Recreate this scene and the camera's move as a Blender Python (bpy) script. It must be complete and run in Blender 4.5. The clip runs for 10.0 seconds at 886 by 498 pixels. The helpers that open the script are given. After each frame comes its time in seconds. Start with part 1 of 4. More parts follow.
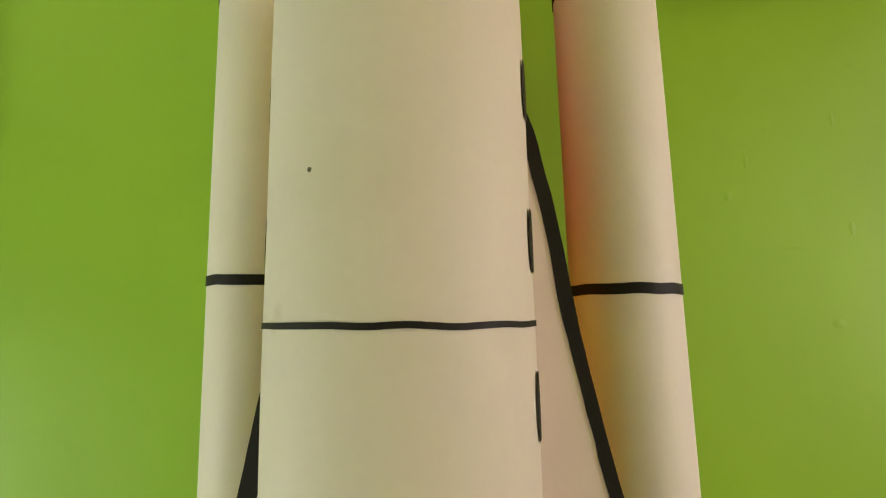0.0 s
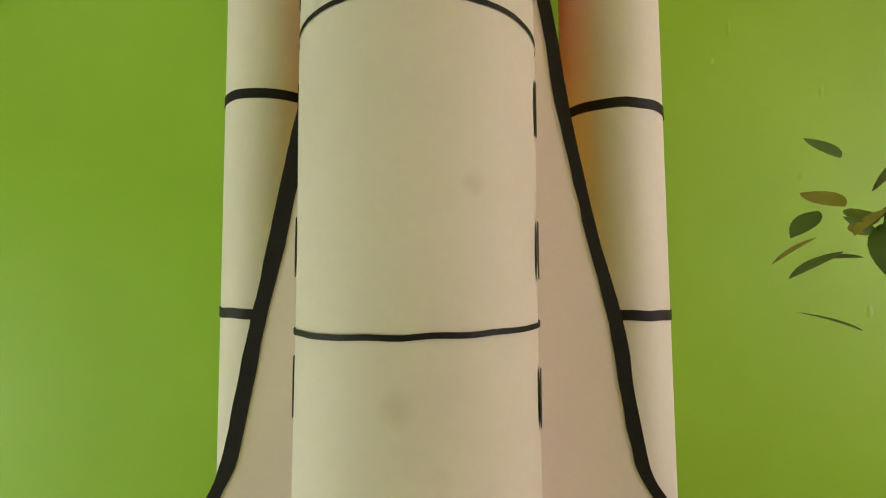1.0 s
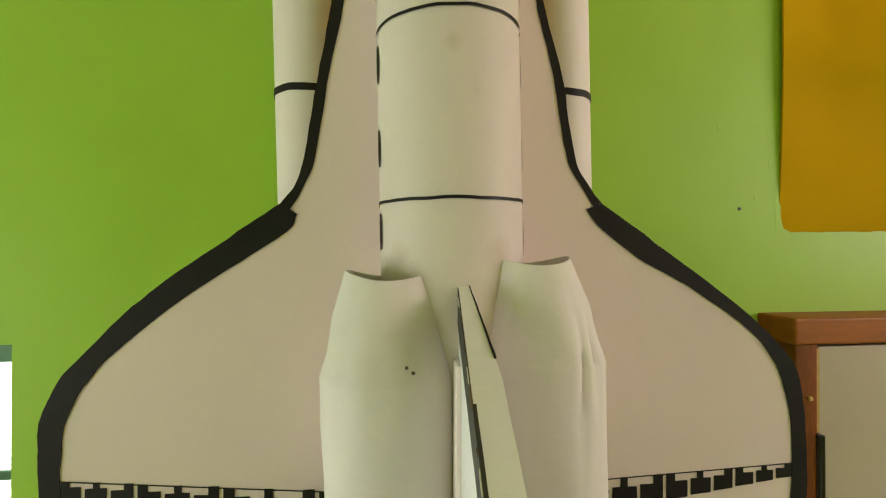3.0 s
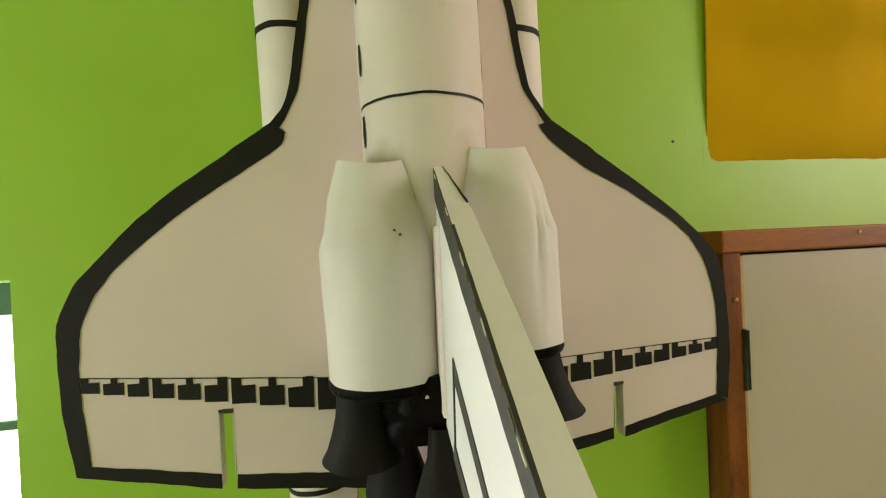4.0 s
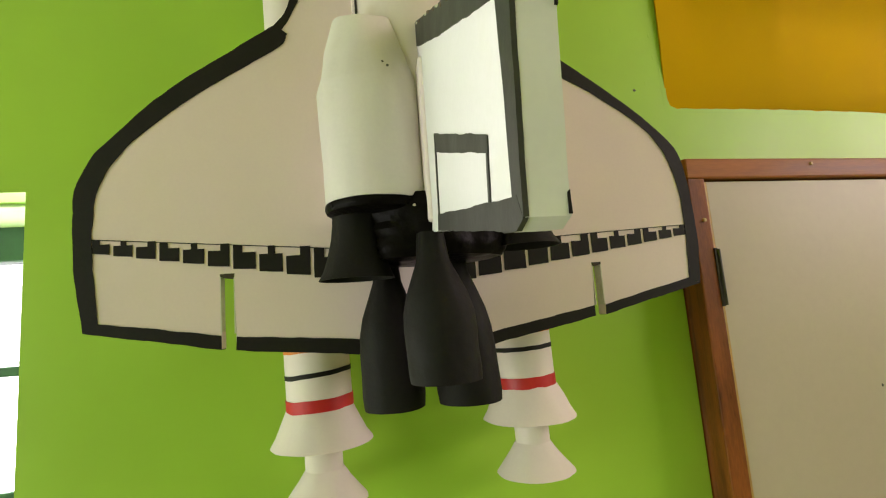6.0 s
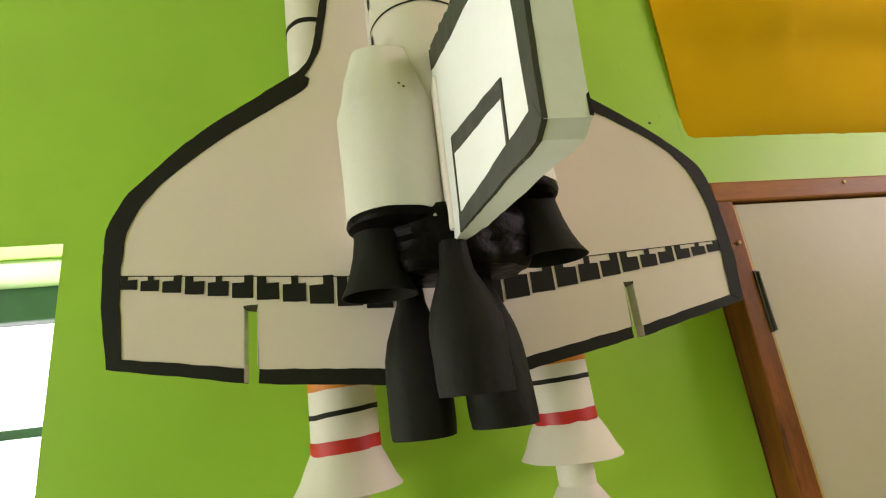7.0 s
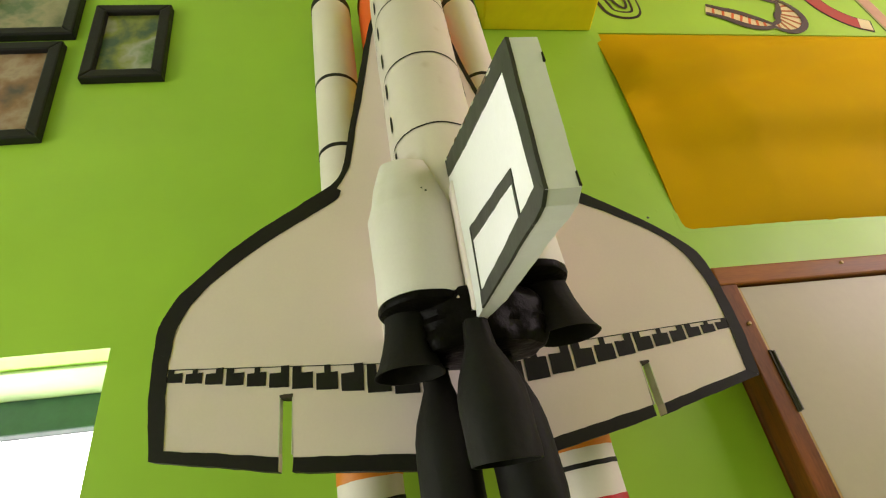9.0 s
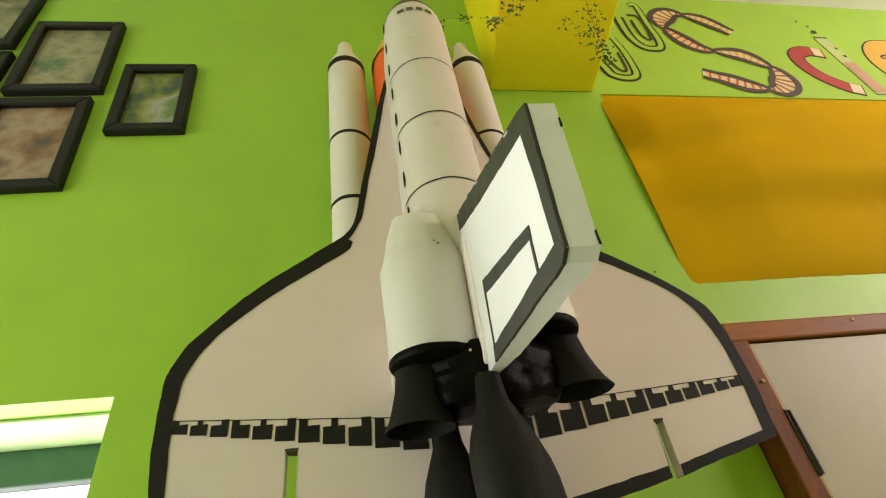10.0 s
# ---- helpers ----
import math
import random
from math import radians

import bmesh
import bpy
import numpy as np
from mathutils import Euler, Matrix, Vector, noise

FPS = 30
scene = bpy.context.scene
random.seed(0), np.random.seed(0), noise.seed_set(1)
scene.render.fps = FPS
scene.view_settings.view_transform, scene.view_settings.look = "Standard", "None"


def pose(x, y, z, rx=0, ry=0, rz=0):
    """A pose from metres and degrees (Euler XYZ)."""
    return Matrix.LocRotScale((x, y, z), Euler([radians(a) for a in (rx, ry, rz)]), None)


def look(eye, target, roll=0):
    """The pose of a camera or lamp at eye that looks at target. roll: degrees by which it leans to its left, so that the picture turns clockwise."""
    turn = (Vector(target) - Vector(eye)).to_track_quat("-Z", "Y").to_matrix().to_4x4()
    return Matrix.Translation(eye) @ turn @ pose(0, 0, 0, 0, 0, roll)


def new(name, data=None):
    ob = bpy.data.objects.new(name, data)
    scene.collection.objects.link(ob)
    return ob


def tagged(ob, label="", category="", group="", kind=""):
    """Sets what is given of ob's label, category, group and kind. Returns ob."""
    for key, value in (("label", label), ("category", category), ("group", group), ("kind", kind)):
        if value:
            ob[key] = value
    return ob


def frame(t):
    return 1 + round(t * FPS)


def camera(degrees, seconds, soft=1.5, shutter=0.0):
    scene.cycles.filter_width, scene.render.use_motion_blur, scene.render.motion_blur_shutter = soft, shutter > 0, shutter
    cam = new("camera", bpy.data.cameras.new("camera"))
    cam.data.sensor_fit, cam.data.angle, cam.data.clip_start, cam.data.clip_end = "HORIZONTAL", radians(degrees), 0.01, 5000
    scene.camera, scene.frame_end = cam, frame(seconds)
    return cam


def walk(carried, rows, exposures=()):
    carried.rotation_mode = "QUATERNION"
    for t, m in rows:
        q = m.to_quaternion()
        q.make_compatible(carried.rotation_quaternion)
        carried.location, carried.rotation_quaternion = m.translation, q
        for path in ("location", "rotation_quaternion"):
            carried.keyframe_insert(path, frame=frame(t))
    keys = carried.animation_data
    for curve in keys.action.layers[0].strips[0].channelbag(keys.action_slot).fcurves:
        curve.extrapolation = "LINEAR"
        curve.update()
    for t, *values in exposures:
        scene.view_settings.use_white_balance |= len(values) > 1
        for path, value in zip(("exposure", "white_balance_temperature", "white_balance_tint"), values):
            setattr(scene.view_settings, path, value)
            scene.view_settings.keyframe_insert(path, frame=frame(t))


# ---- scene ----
cam = camera(85.2, 10.0, soft=1.15)
PATH = [
    (0, (0.013, -0.513, 2.52), (-0.059, 1.463, 2.824), 0.1),
    (0.5, (0.009, -0.521, 2.448), (-0.048, 1.464, 2.682), 0.6),
    (1, (0.003, -0.537, 2.388), (-0.02, 1.456, 2.554), 1.0),
    (1.5, (-0.016, -0.571, 2.328), (-0.009, 1.426, 2.44), 1.7),
    (2, (-0.031, -0.617, 2.273), (0.057, 1.38, 2.328), 1.6),
    (2.5, (-0.054, -0.664, 2.218), (0.118, 1.329, 2.256), 1.1),
    (3.8, (-0.097, -0.768, 2.094), (0.292, 1.193, 2.068), -2.0),
    (4, (-0.101, -0.781, 2.07), (0.307, 1.177, 2.054), -2.5),
    (4.5, (-0.119, -0.819, 2.011), (0.338, 1.128, 2.008), -3.5),
    (5, (-0.116, -0.833, 1.938), (0.374, 1.105, 1.991), -3.7),
    (5.5, (-0.117, -0.831, 1.873), (0.37, 1.103, 2.019), -3.9),
    (6.8, (-0.111, -0.796, 1.768), (0.258, 1.104, 2.27), -6.3),
    (7, (-0.113, -0.794, 1.762), (0.248, 1.091, 2.327), -6.8),
    (7.5, (-0.117, -0.788, 1.756), (0.218, 1.069, 2.422), -7.6),
    (8, (-0.121, -0.79, 1.727), (0.199, 1.027, 2.501), -8.8),
    (8.5, (-0.131, -0.816, 1.718), (0.197, 0.948, 2.601), -9.2),
    (9, (-0.135, -0.833, 1.715), (0.201, 0.875, 2.701), -9.3),
    (9.5, (-0.141, -0.837, 1.716), (0.195, 0.814, 2.793), -9.1),
    (10, (-0.147, -0.839, 1.715), (0.187, 0.755, 2.875), -8.9),
]
walk(cam, [(t, look(eye, target, roll)) for t, eye, target, roll in PATH], exposures=[(0, -0.11, 6500, 20), (1, -0.17, 6500, 20), (2.5, -0.16, 6500, 20), (5, -0.03, 6500, 20), (7.5, 0.07, 6500, 20), (10, 0.04, 6500, 20)])


# ---- light ----
def sky_world():
    w = bpy.data.worlds.new("sky")
    w.use_nodes = True
    nt = w.node_tree
    bg = nt.nodes["Background"]
    sky = nt.nodes.new("ShaderNodeTexSky")
    sky.sky_type, sky.sun_disc = "NISHITA", False
    sky.sun_elevation, sky.sun_rotation = radians(50), radians(200)
    nt.links.new(sky.outputs[0], bg.inputs[0])
    bg.inputs[1].default_value = 0.12
    scene.world = w


def area_lamp(name, m, sx, sy, watts, colour):
    d = bpy.data.lights.new(name, "AREA")
    d.shape, d.size, d.size_y, d.energy, d.color = "RECTANGLE", sx, sy, watts, colour
    ob = new(name, d)
    ob.matrix_world = m
    return ob


sky_world()
# unseen side fills, added to brighten the model; only the north window is visible
area_lamp("fill_west", look((-2.82, -1.2, 1.6), (0, -0.85, 2.35)), 1.9, 1.3, 50, (0.94, 1.0, 0.87))
area_lamp("fill_east", look((3.22, -1.5, 2.75), (0, -0.7, 2.70)), 2.15, 1.15, 66, (1.0, 0.835, 0.80))
area_lamp("daylight_north", look((-1.15, 0.29, 1.5), (-1.15, -2, 1.2)), 1.15, 1.0, 22, (1.0, 0.98, 0.93))


# ---- materials ----
def mat(name, c, rough=0.6, metal=0.0, vary=0.12, scale=6.0, grain=90.0, bump=0.1, dist=0.002, stain=None, amount=0.0, spots=(), stretch=(1, 1, 1), spec=0.5, coat=0.0):
    m = bpy.data.materials.new(name)
    m.use_nodes = True
    nt = m.node_tree
    b = nt.nodes["Principled BSDF"]
    b.inputs["Metallic"].default_value = metal
    b.inputs["Specular IOR Level"].default_value = spec
    b.inputs["Coat Weight"].default_value = coat
    tc = nt.nodes.new("ShaderNodeTexCoord")
    mp = nt.nodes.new("ShaderNodeMapping")
    mp.inputs["Scale"].default_value = stretch
    nt.links.new(tc.outputs["Object"], mp.inputs[0])

    def tex(s, detail=4.0):
        n = nt.nodes.new("ShaderNodeTexNoise")
        n.inputs["Scale"].default_value, n.inputs["Detail"].default_value = s, detail
        nt.links.new(mp.outputs[0], n.inputs["Vector"])
        return n

    def ramp(src, a, z, lo, hi):
        n = nt.nodes.new("ShaderNodeMapRange")
        n.inputs[1].default_value, n.inputs[2].default_value, n.inputs[3].default_value, n.inputs[4].default_value = a, z, lo, hi
        nt.links.new(src, n.inputs[0])
        return n.outputs[0]

    big, fine = tex(scale), tex(grain, 6.0)
    hsv = nt.nodes.new("ShaderNodeHueSaturation")
    hsv.inputs["Color"].default_value = (*c, 1)
    add = nt.nodes.new("ShaderNodeMath")
    add.operation = "ADD"
    nt.links.new(ramp(big.outputs[0], 0.3, 0.7, 1 - vary, 1 + vary * 0.6), add.inputs[0])
    nt.links.new(ramp(fine.outputs[0], 0.3, 0.7, -vary * 0.35, vary * 0.35), add.inputs[1])
    nt.links.new(add.outputs[0], hsv.inputs["Value"])
    colour = hsv.outputs[0]
    if stain:
        sp = tex(scale * 1.7, 5.0)
        mix = nt.nodes.new("ShaderNodeMix")
        mix.data_type = "RGBA"
        mix.inputs[7].default_value = (*stain, 1)
        nt.links.new(colour, mix.inputs[6])
        nt.links.new(ramp(sp.outputs[0], 0.56, 0.78, 0.0, amount), mix.inputs[0])
        colour = mix.outputs[2]
    for x, y, z, r, dark in spots:
        d = nt.nodes.new("ShaderNodeVectorMath")
        d.operation = "DISTANCE"
        d.inputs[1].default_value = (x, y, z)
        nt.links.new(tc.outputs["Object"], d.inputs[0])
        wv = nt.nodes.new("ShaderNodeMath")
        wv.operation = "MULTIPLY_ADD"
        wv.inputs[1].default_value = r * 0.9
        nt.links.new(tex(45).outputs[0], wv.inputs[0])
        nt.links.new(d.outputs["Value"], wv.inputs[2])
        mix = nt.nodes.new("ShaderNodeMix")
        mix.data_type = "RGBA"
        mix.inputs[7].default_value = (0.42, 0.30, 0.19, 1)
        nt.links.new(colour, mix.inputs[6])
        nt.links.new(ramp(wv.outputs[0], r * 0.45, r * 1.45, dark, 0.0), mix.inputs[0])
        colour = mix.outputs[2]
    nt.links.new(colour, b.inputs["Base Color"])
    nt.links.new(ramp(big.outputs[0], 0.3, 0.7, max(0.05, rough - 0.08), min(1, rough + 0.08)), b.inputs["Roughness"])
    if bump:
        bp = nt.nodes.new("ShaderNodeBump")
        bp.inputs["Strength"].default_value, bp.inputs["Distance"].default_value = bump, dist
        s2 = nt.nodes.new("ShaderNodeMath")
        s2.operation = "ADD"
        nt.links.new(ramp(big.outputs[0], 0, 1, 0, 2.0), s2.inputs[0])
        nt.links.new(fine.outputs[0], s2.inputs[1])
        nt.links.new(s2.outputs[0], bp.inputs["Height"])
        nt.links.new(bp.outputs[0], b.inputs["Normal"])
    return m


def glass_mat():
    m = bpy.data.materials.new("clear_glass")
    m.use_nodes = True
    b = m.node_tree.nodes["Principled BSDF"]
    b.inputs["Transmission Weight"].default_value, b.inputs["Roughness"].default_value, b.inputs["IOR"].default_value = 1.0, 0.03, 1.05
    b.inputs["Base Color"].default_value = (1, 1, 1, 1)
    return m


def glow_mat(name, c, s):
    m = bpy.data.materials.new(name)
    m.use_nodes = True
    nt = m.node_tree
    e = nt.nodes.new("ShaderNodeEmission")
    n = nt.nodes.new("ShaderNodeTexNoise")
    n.inputs["Scale"].default_value = 1.5
    r = nt.nodes.new("ShaderNodeMapRange")
    r.inputs[1].default_value, r.inputs[2].default_value, r.inputs[3].default_value, r.inputs[4].default_value = 0.3, 0.7, s * 0.8, s * 1.15
    nt.links.new(n.outputs[0], r.inputs[0])
    e.inputs[0].default_value = (*c, 1)
    nt.links.new(r.outputs[0], e.inputs[1])
    nt.links.new(e.outputs[0], nt.nodes["Material Output"].inputs[0])
    return m


def photo_mat(name, cols, seed):
    """A soft printed landscape: blotches of a few colours."""
    m = bpy.data.materials.new(name)
    m.use_nodes = True
    nt = m.node_tree
    tc = nt.nodes.new("ShaderNodeTexCoord")
    mp = nt.nodes.new("ShaderNodeMapping")
    mp.inputs["Location"].default_value = (seed, seed * 2.1, seed * 0.7)
    n = nt.nodes.new("ShaderNodeTexNoise")
    n.inputs["Scale"].default_value, n.inputs["Detail"].default_value, n.inputs["Distortion"].default_value = 9, 9, 0.1
    r = nt.nodes.new("ShaderNodeValToRGB")
    for i, c in enumerate(cols):
        el = r.color_ramp.elements[i] if i < 2 else r.color_ramp.elements.new(0.5)
        el.color = (*c, 1)
    for i, el in enumerate(sorted(r.color_ramp.elements, key=lambda q: q.position)):
        el.position = 0.34 + 0.32 * i / (len(cols) - 1)
    nt.links.new(tc.outputs["Object"], mp.inputs[0])
    nt.links.new(mp.outputs[0], n.inputs["Vector"])
    nt.links.new(n.outputs[0], r.inputs[0])
    b = nt.nodes["Principled BSDF"]
    nt.links.new(r.outputs[0], b.inputs["Base Color"])
    b.inputs["Roughness"].default_value = 0.25
    return m


GREEN = mat("green_wall_paint", (0.36, 0.605, 0.052), 0.45, vary=0.07, scale=2.2, grain=7, bump=0.28, dist=0.006, stain=(0.30, 0.48, 0.04), amount=0.3, spec=0.35)
YELLOW = mat("yellow_paint", (0.97, 0.79, 0.01), 0.55, spec=0.2, vary=0.07, scale=4, grain=40, bump=0.25, dist=0.003)
ORANGE = mat("orange_panel", (0.60, 0.345, 0.0), 0.8, spec=0.03, vary=0.05, scale=4, grain=400, bump=0.06, dist=0.001)
CEIL = mat("ceiling_white", (0.8, 0.78, 0.74), 0.85, vary=0.05, scale=3, grain=60, bump=0.1)
TILE = mat("floor_tile", (0.42, 0.385, 0.33), 0.35, vary=0.12, scale=3, grain=60, bump=0.05)
PAPER = mat("white_paper", (0.79, 0.69, 0.66), 0.62, vary=0.035, scale=9, grain=220, bump=0.05, dist=0.0015, stain=(0.66, 0.58, 0.46), amount=0.3)
BOARD = mat("white_foam_board", (0.79, 0.64, 0.635), 0.6, vary=0.035, scale=6, grain=240, bump=0.04, dist=0.0015, stain=(0.62, 0.54, 0.46), amount=0.2)
EDGE = mat("cut_board_edge", (0.66, 0.64, 0.52), 0.8, vary=0.12, scale=30, grain=180, bump=0.3, stain=(0.3, 0.27, 0.2), amount=0.4)
BLACK = mat("black_marker_tape", (0.012, 0.009, 0.008), 0.6, spec=0.25, vary=0.3, scale=25, grain=150, bump=0.08)
SOOT = mat("black_painted_paper", (0.009, 0.0075, 0.006), 0.7, spec=0.2, vary=0.3, scale=28, grain=160, bump=0.25, dist=0.002)
GLOSS = mat("black_glossy_tape", (0.006, 0.005, 0.004), 0.34, vary=0.3, scale=60, grain=140, bump=0.35, dist=0.002, spec=0.035)
RED = mat("red_tape", (0.55, 0.012, 0.015), 0.5, vary=0.12, scale=20, grain=150, bump=0.1)
TANK = mat("orange_painted_paper", (0.85, 0.13, 0.012), 0.6, vary=0.1, scale=12, grain=150, bump=0.06)
GREY = mat("grey_marker", (0.09, 0.085, 0.07), 0.6, vary=0.2, scale=60, grain=200, bump=0.0)
WOOD = mat("brown_varnished_wood", (0.23, 0.068, 0.012), 0.5, spec=0.2, vary=0.45, scale=4, grain=60, bump=0.14, dist=0.001, stain=(0.035, 0.012, 0.006), amount=0.95, stretch=(5, 5, 0.9))
WOODH = mat("brown_varnished_head", (0.32, 0.105, 0.017), 0.5, spec=0.2, vary=0.3, scale=5, grain=60, bump=0.12, dist=0.001, stain=(0.14, 0.04, 0.01), amount=0.6, stretch=(0.7, 7, 7))
LEAF_DOOR = mat("cream_door_laminate", (0.475, 0.40, 0.305), 0.5, vary=0.05, scale=2, grain=70, bump=0.04)
LIP = mat("pale_wood_edge", (0.55, 0.33, 0.1), 0.5, vary=0.2, scale=20, grain=90, bump=0.1)
STEEL = mat("dark_hinge_steel", (0.06, 0.05, 0.045), 0.35, metal=0.8, vary=0.2, scale=40, grain=200, bump=0.1)
WINGREEN = mat("dark_green_window_paint", (0.035, 0.12, 0.06), 0.45, vary=0.15, scale=12, grain=80, bump=0.15)
SOFFIT = mat("pale_green_reveal", (0.60, 0.74, 0.44), 0.6, vary=0.1, scale=8, grain=60, bump=0.3, dist=0.004)
FRAME = mat("black_picture_frame", (0.010, 0.008, 0.007), 0.5, spec=0.3, vary=0.3, scale=30, grain=160, bump=0.15)
LEAF = mat("vine_leaf", (0.07, 0.13, 0.015), 0.5, vary=0.35, scale=60, grain=200, bump=0.1)
LEAFY = mat("vine_leaf_yellow", (0.28, 0.24, 0.02), 0.5, vary=0.3, scale=60, grain=200, bump=0.1)
STEM = mat("vine_stem", (0.10, 0.09, 0.03), 0.7, vary=0.2, scale=60, grain=200, bump=0.1)
INK = mat("mural_dark_ink", (0.035, 0.02, 0.018), 0.6, vary=0.2, scale=20, grain=120, bump=0.0)
MDARK = mat("mural_purple_brown", (0.075, 0.042, 0.042), 0.6, vary=0.2, scale=20, grain=120, bump=0.0)
CREAM = mat("mural_cream", (0.75, 0.62, 0.38), 0.6, vary=0.08, scale=20, grain=120, bump=0.0)
MRED = mat("mural_red", (0.42, 0.035, 0.03), 0.6, vary=0.1, scale=20, grain=120, bump=0.0)
MORANGE = mat("mural_orange", (0.72, 0.13, 0.03), 0.6, vary=0.1, scale=20, grain=120, bump=0.0)
MYEL = mat("mural_yellow", (0.72, 0.42, 0.04), 0.6, vary=0.1, scale=20, grain=120, bump=0.0)
MRUST = mat("mural_rust", (0.45, 0.12, 0.03), 0.6, vary=0.1, scale=20, grain=120, bump=0.0)
MPINK = mat("mural_pink", (0.55, 0.30, 0.20), 0.6, vary=0.1, scale=20, grain=120, bump=0.0)
MLINE = mat("mural_grey_line", (0.16, 0.14, 0.07), 0.6, vary=0.1, scale=20, grain=120, bump=0.0)
MPALE = mat("mural_pale", (0.52, 0.60, 0.24), 0.6, vary=0.08, scale=20, grain=120, bump=0.0)
PAPERF = mat("white_paper_smudged", (0.70, 0.602, 0.56), 0.62, vary=0.035, scale=9, grain=220, bump=0.05, dist=0.0015, stain=(0.60, 0.51, 0.40), amount=0.3,
             spots=((-0.052, -0.118, 0.597, 0.016, 0.4), (0.0204, -0.1369, 0.8658, 0.008, 0.45), (-0.0129, -0.1451, 0.7688, 0.01, 0.42), (0.008, -0.1431, 0.7318, 0.007, 0.35), (-0.0613, -0.1236, 0.9492, 0.005, 0.45), (0.0087, -0.1429, 0.7409, 0.008, 0.25), (0.0298, -0.1346, 0.5992, 0.02, 0.45), (-0.0589, -0.1263, 0.9551, 0.006, 0.4)))
TANKAMB = mat("amber_painted_paper", (0.9, 0.45, 0.01), 0.6, vary=0.1, scale=12, grain=150, bump=0.06)
TANKYEL = mat("orange_tape", (0.75, 0.22, 0.01), 0.6, vary=0.1, scale=20, grain=150, bump=0.05)
FINPAPER = mat("bright_white_paper", (0.74, 0.72, 0.73), 0.6, vary=0.04, scale=9, grain=220, bump=0.06, dist=0.0015, stain=(0.62, 0.60, 0.48), amount=0.25)
FINBLACK = mat("faded_black_marker", (0.03, 0.029, 0.024), 0.6, vary=0.3, scale=25, grain=150, bump=0.1)
PODPAPER = mat("pod_paper", (0.70, 0.645, 0.62), 0.6, vary=0.04, scale=9, grain=200, bump=0.1, dist=0.002, stain=(0.60, 0.53, 0.40), amount=0.35)
GLUE = mat("dried_glue", (0.55, 0.45, 0.30), 0.3, vary=0.3, scale=200, grain=300, bump=0.1)
CHIP = mat("worn_brown_card", (0.13, 0.085, 0.045), 0.8, vary=0.3, scale=60, grain=200, bump=0.2)
SLIT = mat("dark_cut_edge", (0.05, 0.035, 0.02), 0.8, vary=0.4, scale=60, grain=200, bump=0.2)
CLEAR = glass_mat()


# ---- builders ----
def link(name, bm, material, parent=None, label="", smooth=0.0):
    me = bpy.data.meshes.new(name)
    bmesh.ops.recalc_face_normals(bm, faces=bm.faces[:])
    if smooth:
        for f in bm.faces:
            f.smooth = True
        for e in bm.edges:
            if len(e.link_faces) == 2 and e.calc_face_angle(0) > radians(smooth):
                e.smooth = False
    bm.to_mesh(me)
    bm.free()
    for q in material if isinstance(material, (list, tuple)) else [material]:
        me.materials.append(q)
    ob = new(name, me)
    if parent:
        ob.parent = parent
    if label:
        ob["label"] = label
    return ob


def part(name, bm, material, parent, label="", smooth=0.0):
    return link(name, bm, material, parent, label, smooth)


def box(bm, x0, x1, y0, y1, z0, z1, bevel=0.0):
    vs = [bm.verts.new(p) for p in ((x0, y0, z0), (x1, y0, z0), (x1, y1, z0), (x0, y1, z0), (x0, y0, z1), (x1, y0, z1), (x1, y1, z1), (x0, y1, z1))]
    fs = [bm.faces.new([vs[i] for i in q]) for q in ((0, 3, 2, 1), (4, 5, 6, 7), (0, 1, 5, 4), (1, 2, 6, 5), (2, 3, 7, 6), (3, 0, 4, 7))]
    if bevel:
        es = {e for f in fs for e in f.edges}
        bmesh.ops.bevel(bm, geom=list(es), offset=bevel, segments=2, affect="EDGES", profile=0.5)
    return bm


def thicken(bm, t):
    """Gives a sheet that faces the room a back, t behind it."""
    bm.normal_update()
    for f in bm.faces:
        if f.normal.y > 0:
            f.normal_flip()
    bm.normal_update()
    bmesh.ops.solidify(bm, geom=bm.faces[:], thickness=t)


def boxed(*a, **k):
    return box(bmesh.new(), *a, **k)


def prism(poly, at, depth):
    """A flat plate: 2D outline, at(a, b, d) gives the 3D place at depth d (0 to depth)."""
    bm = bmesh.new()
    n = len(poly)
    lo = [bm.verts.new(at(a, b, 0.0)) for a, b in poly]
    hi = [bm.verts.new(at(a, b, depth)) for a, b in poly]
    bm.faces.new(lo)
    bm.faces.new(hi[::-1])
    for i in range(n):
        j = (i + 1) % n
        bm.faces.new((lo[i], hi[i], hi[j], lo[j]))
    return bm


def wob(line, amp, step, closed=False):
    """A hand-cut line: cut into short steps and shifted a little."""
    out, n = [], len(line)
    for i in range(n if closed else n - 1):
        a, b = Vector(line[i]), Vector(line[(i + 1) % n])
        k = max(1, int((b - a).length / step))
        for j in range(k):
            p = a.lerp(b, j / k)
            w = noise.noise_vector(Vector((p.x * 38, p.y * 38, 3.3))) * amp + noise.noise_vector(Vector((p.x * 140, p.y * 140, 7.7))) * amp * 0.5
            out.append((p.x + w.x, p.y + w.y))
    if not closed:
        out.append(tuple(line[-1]))
    return out


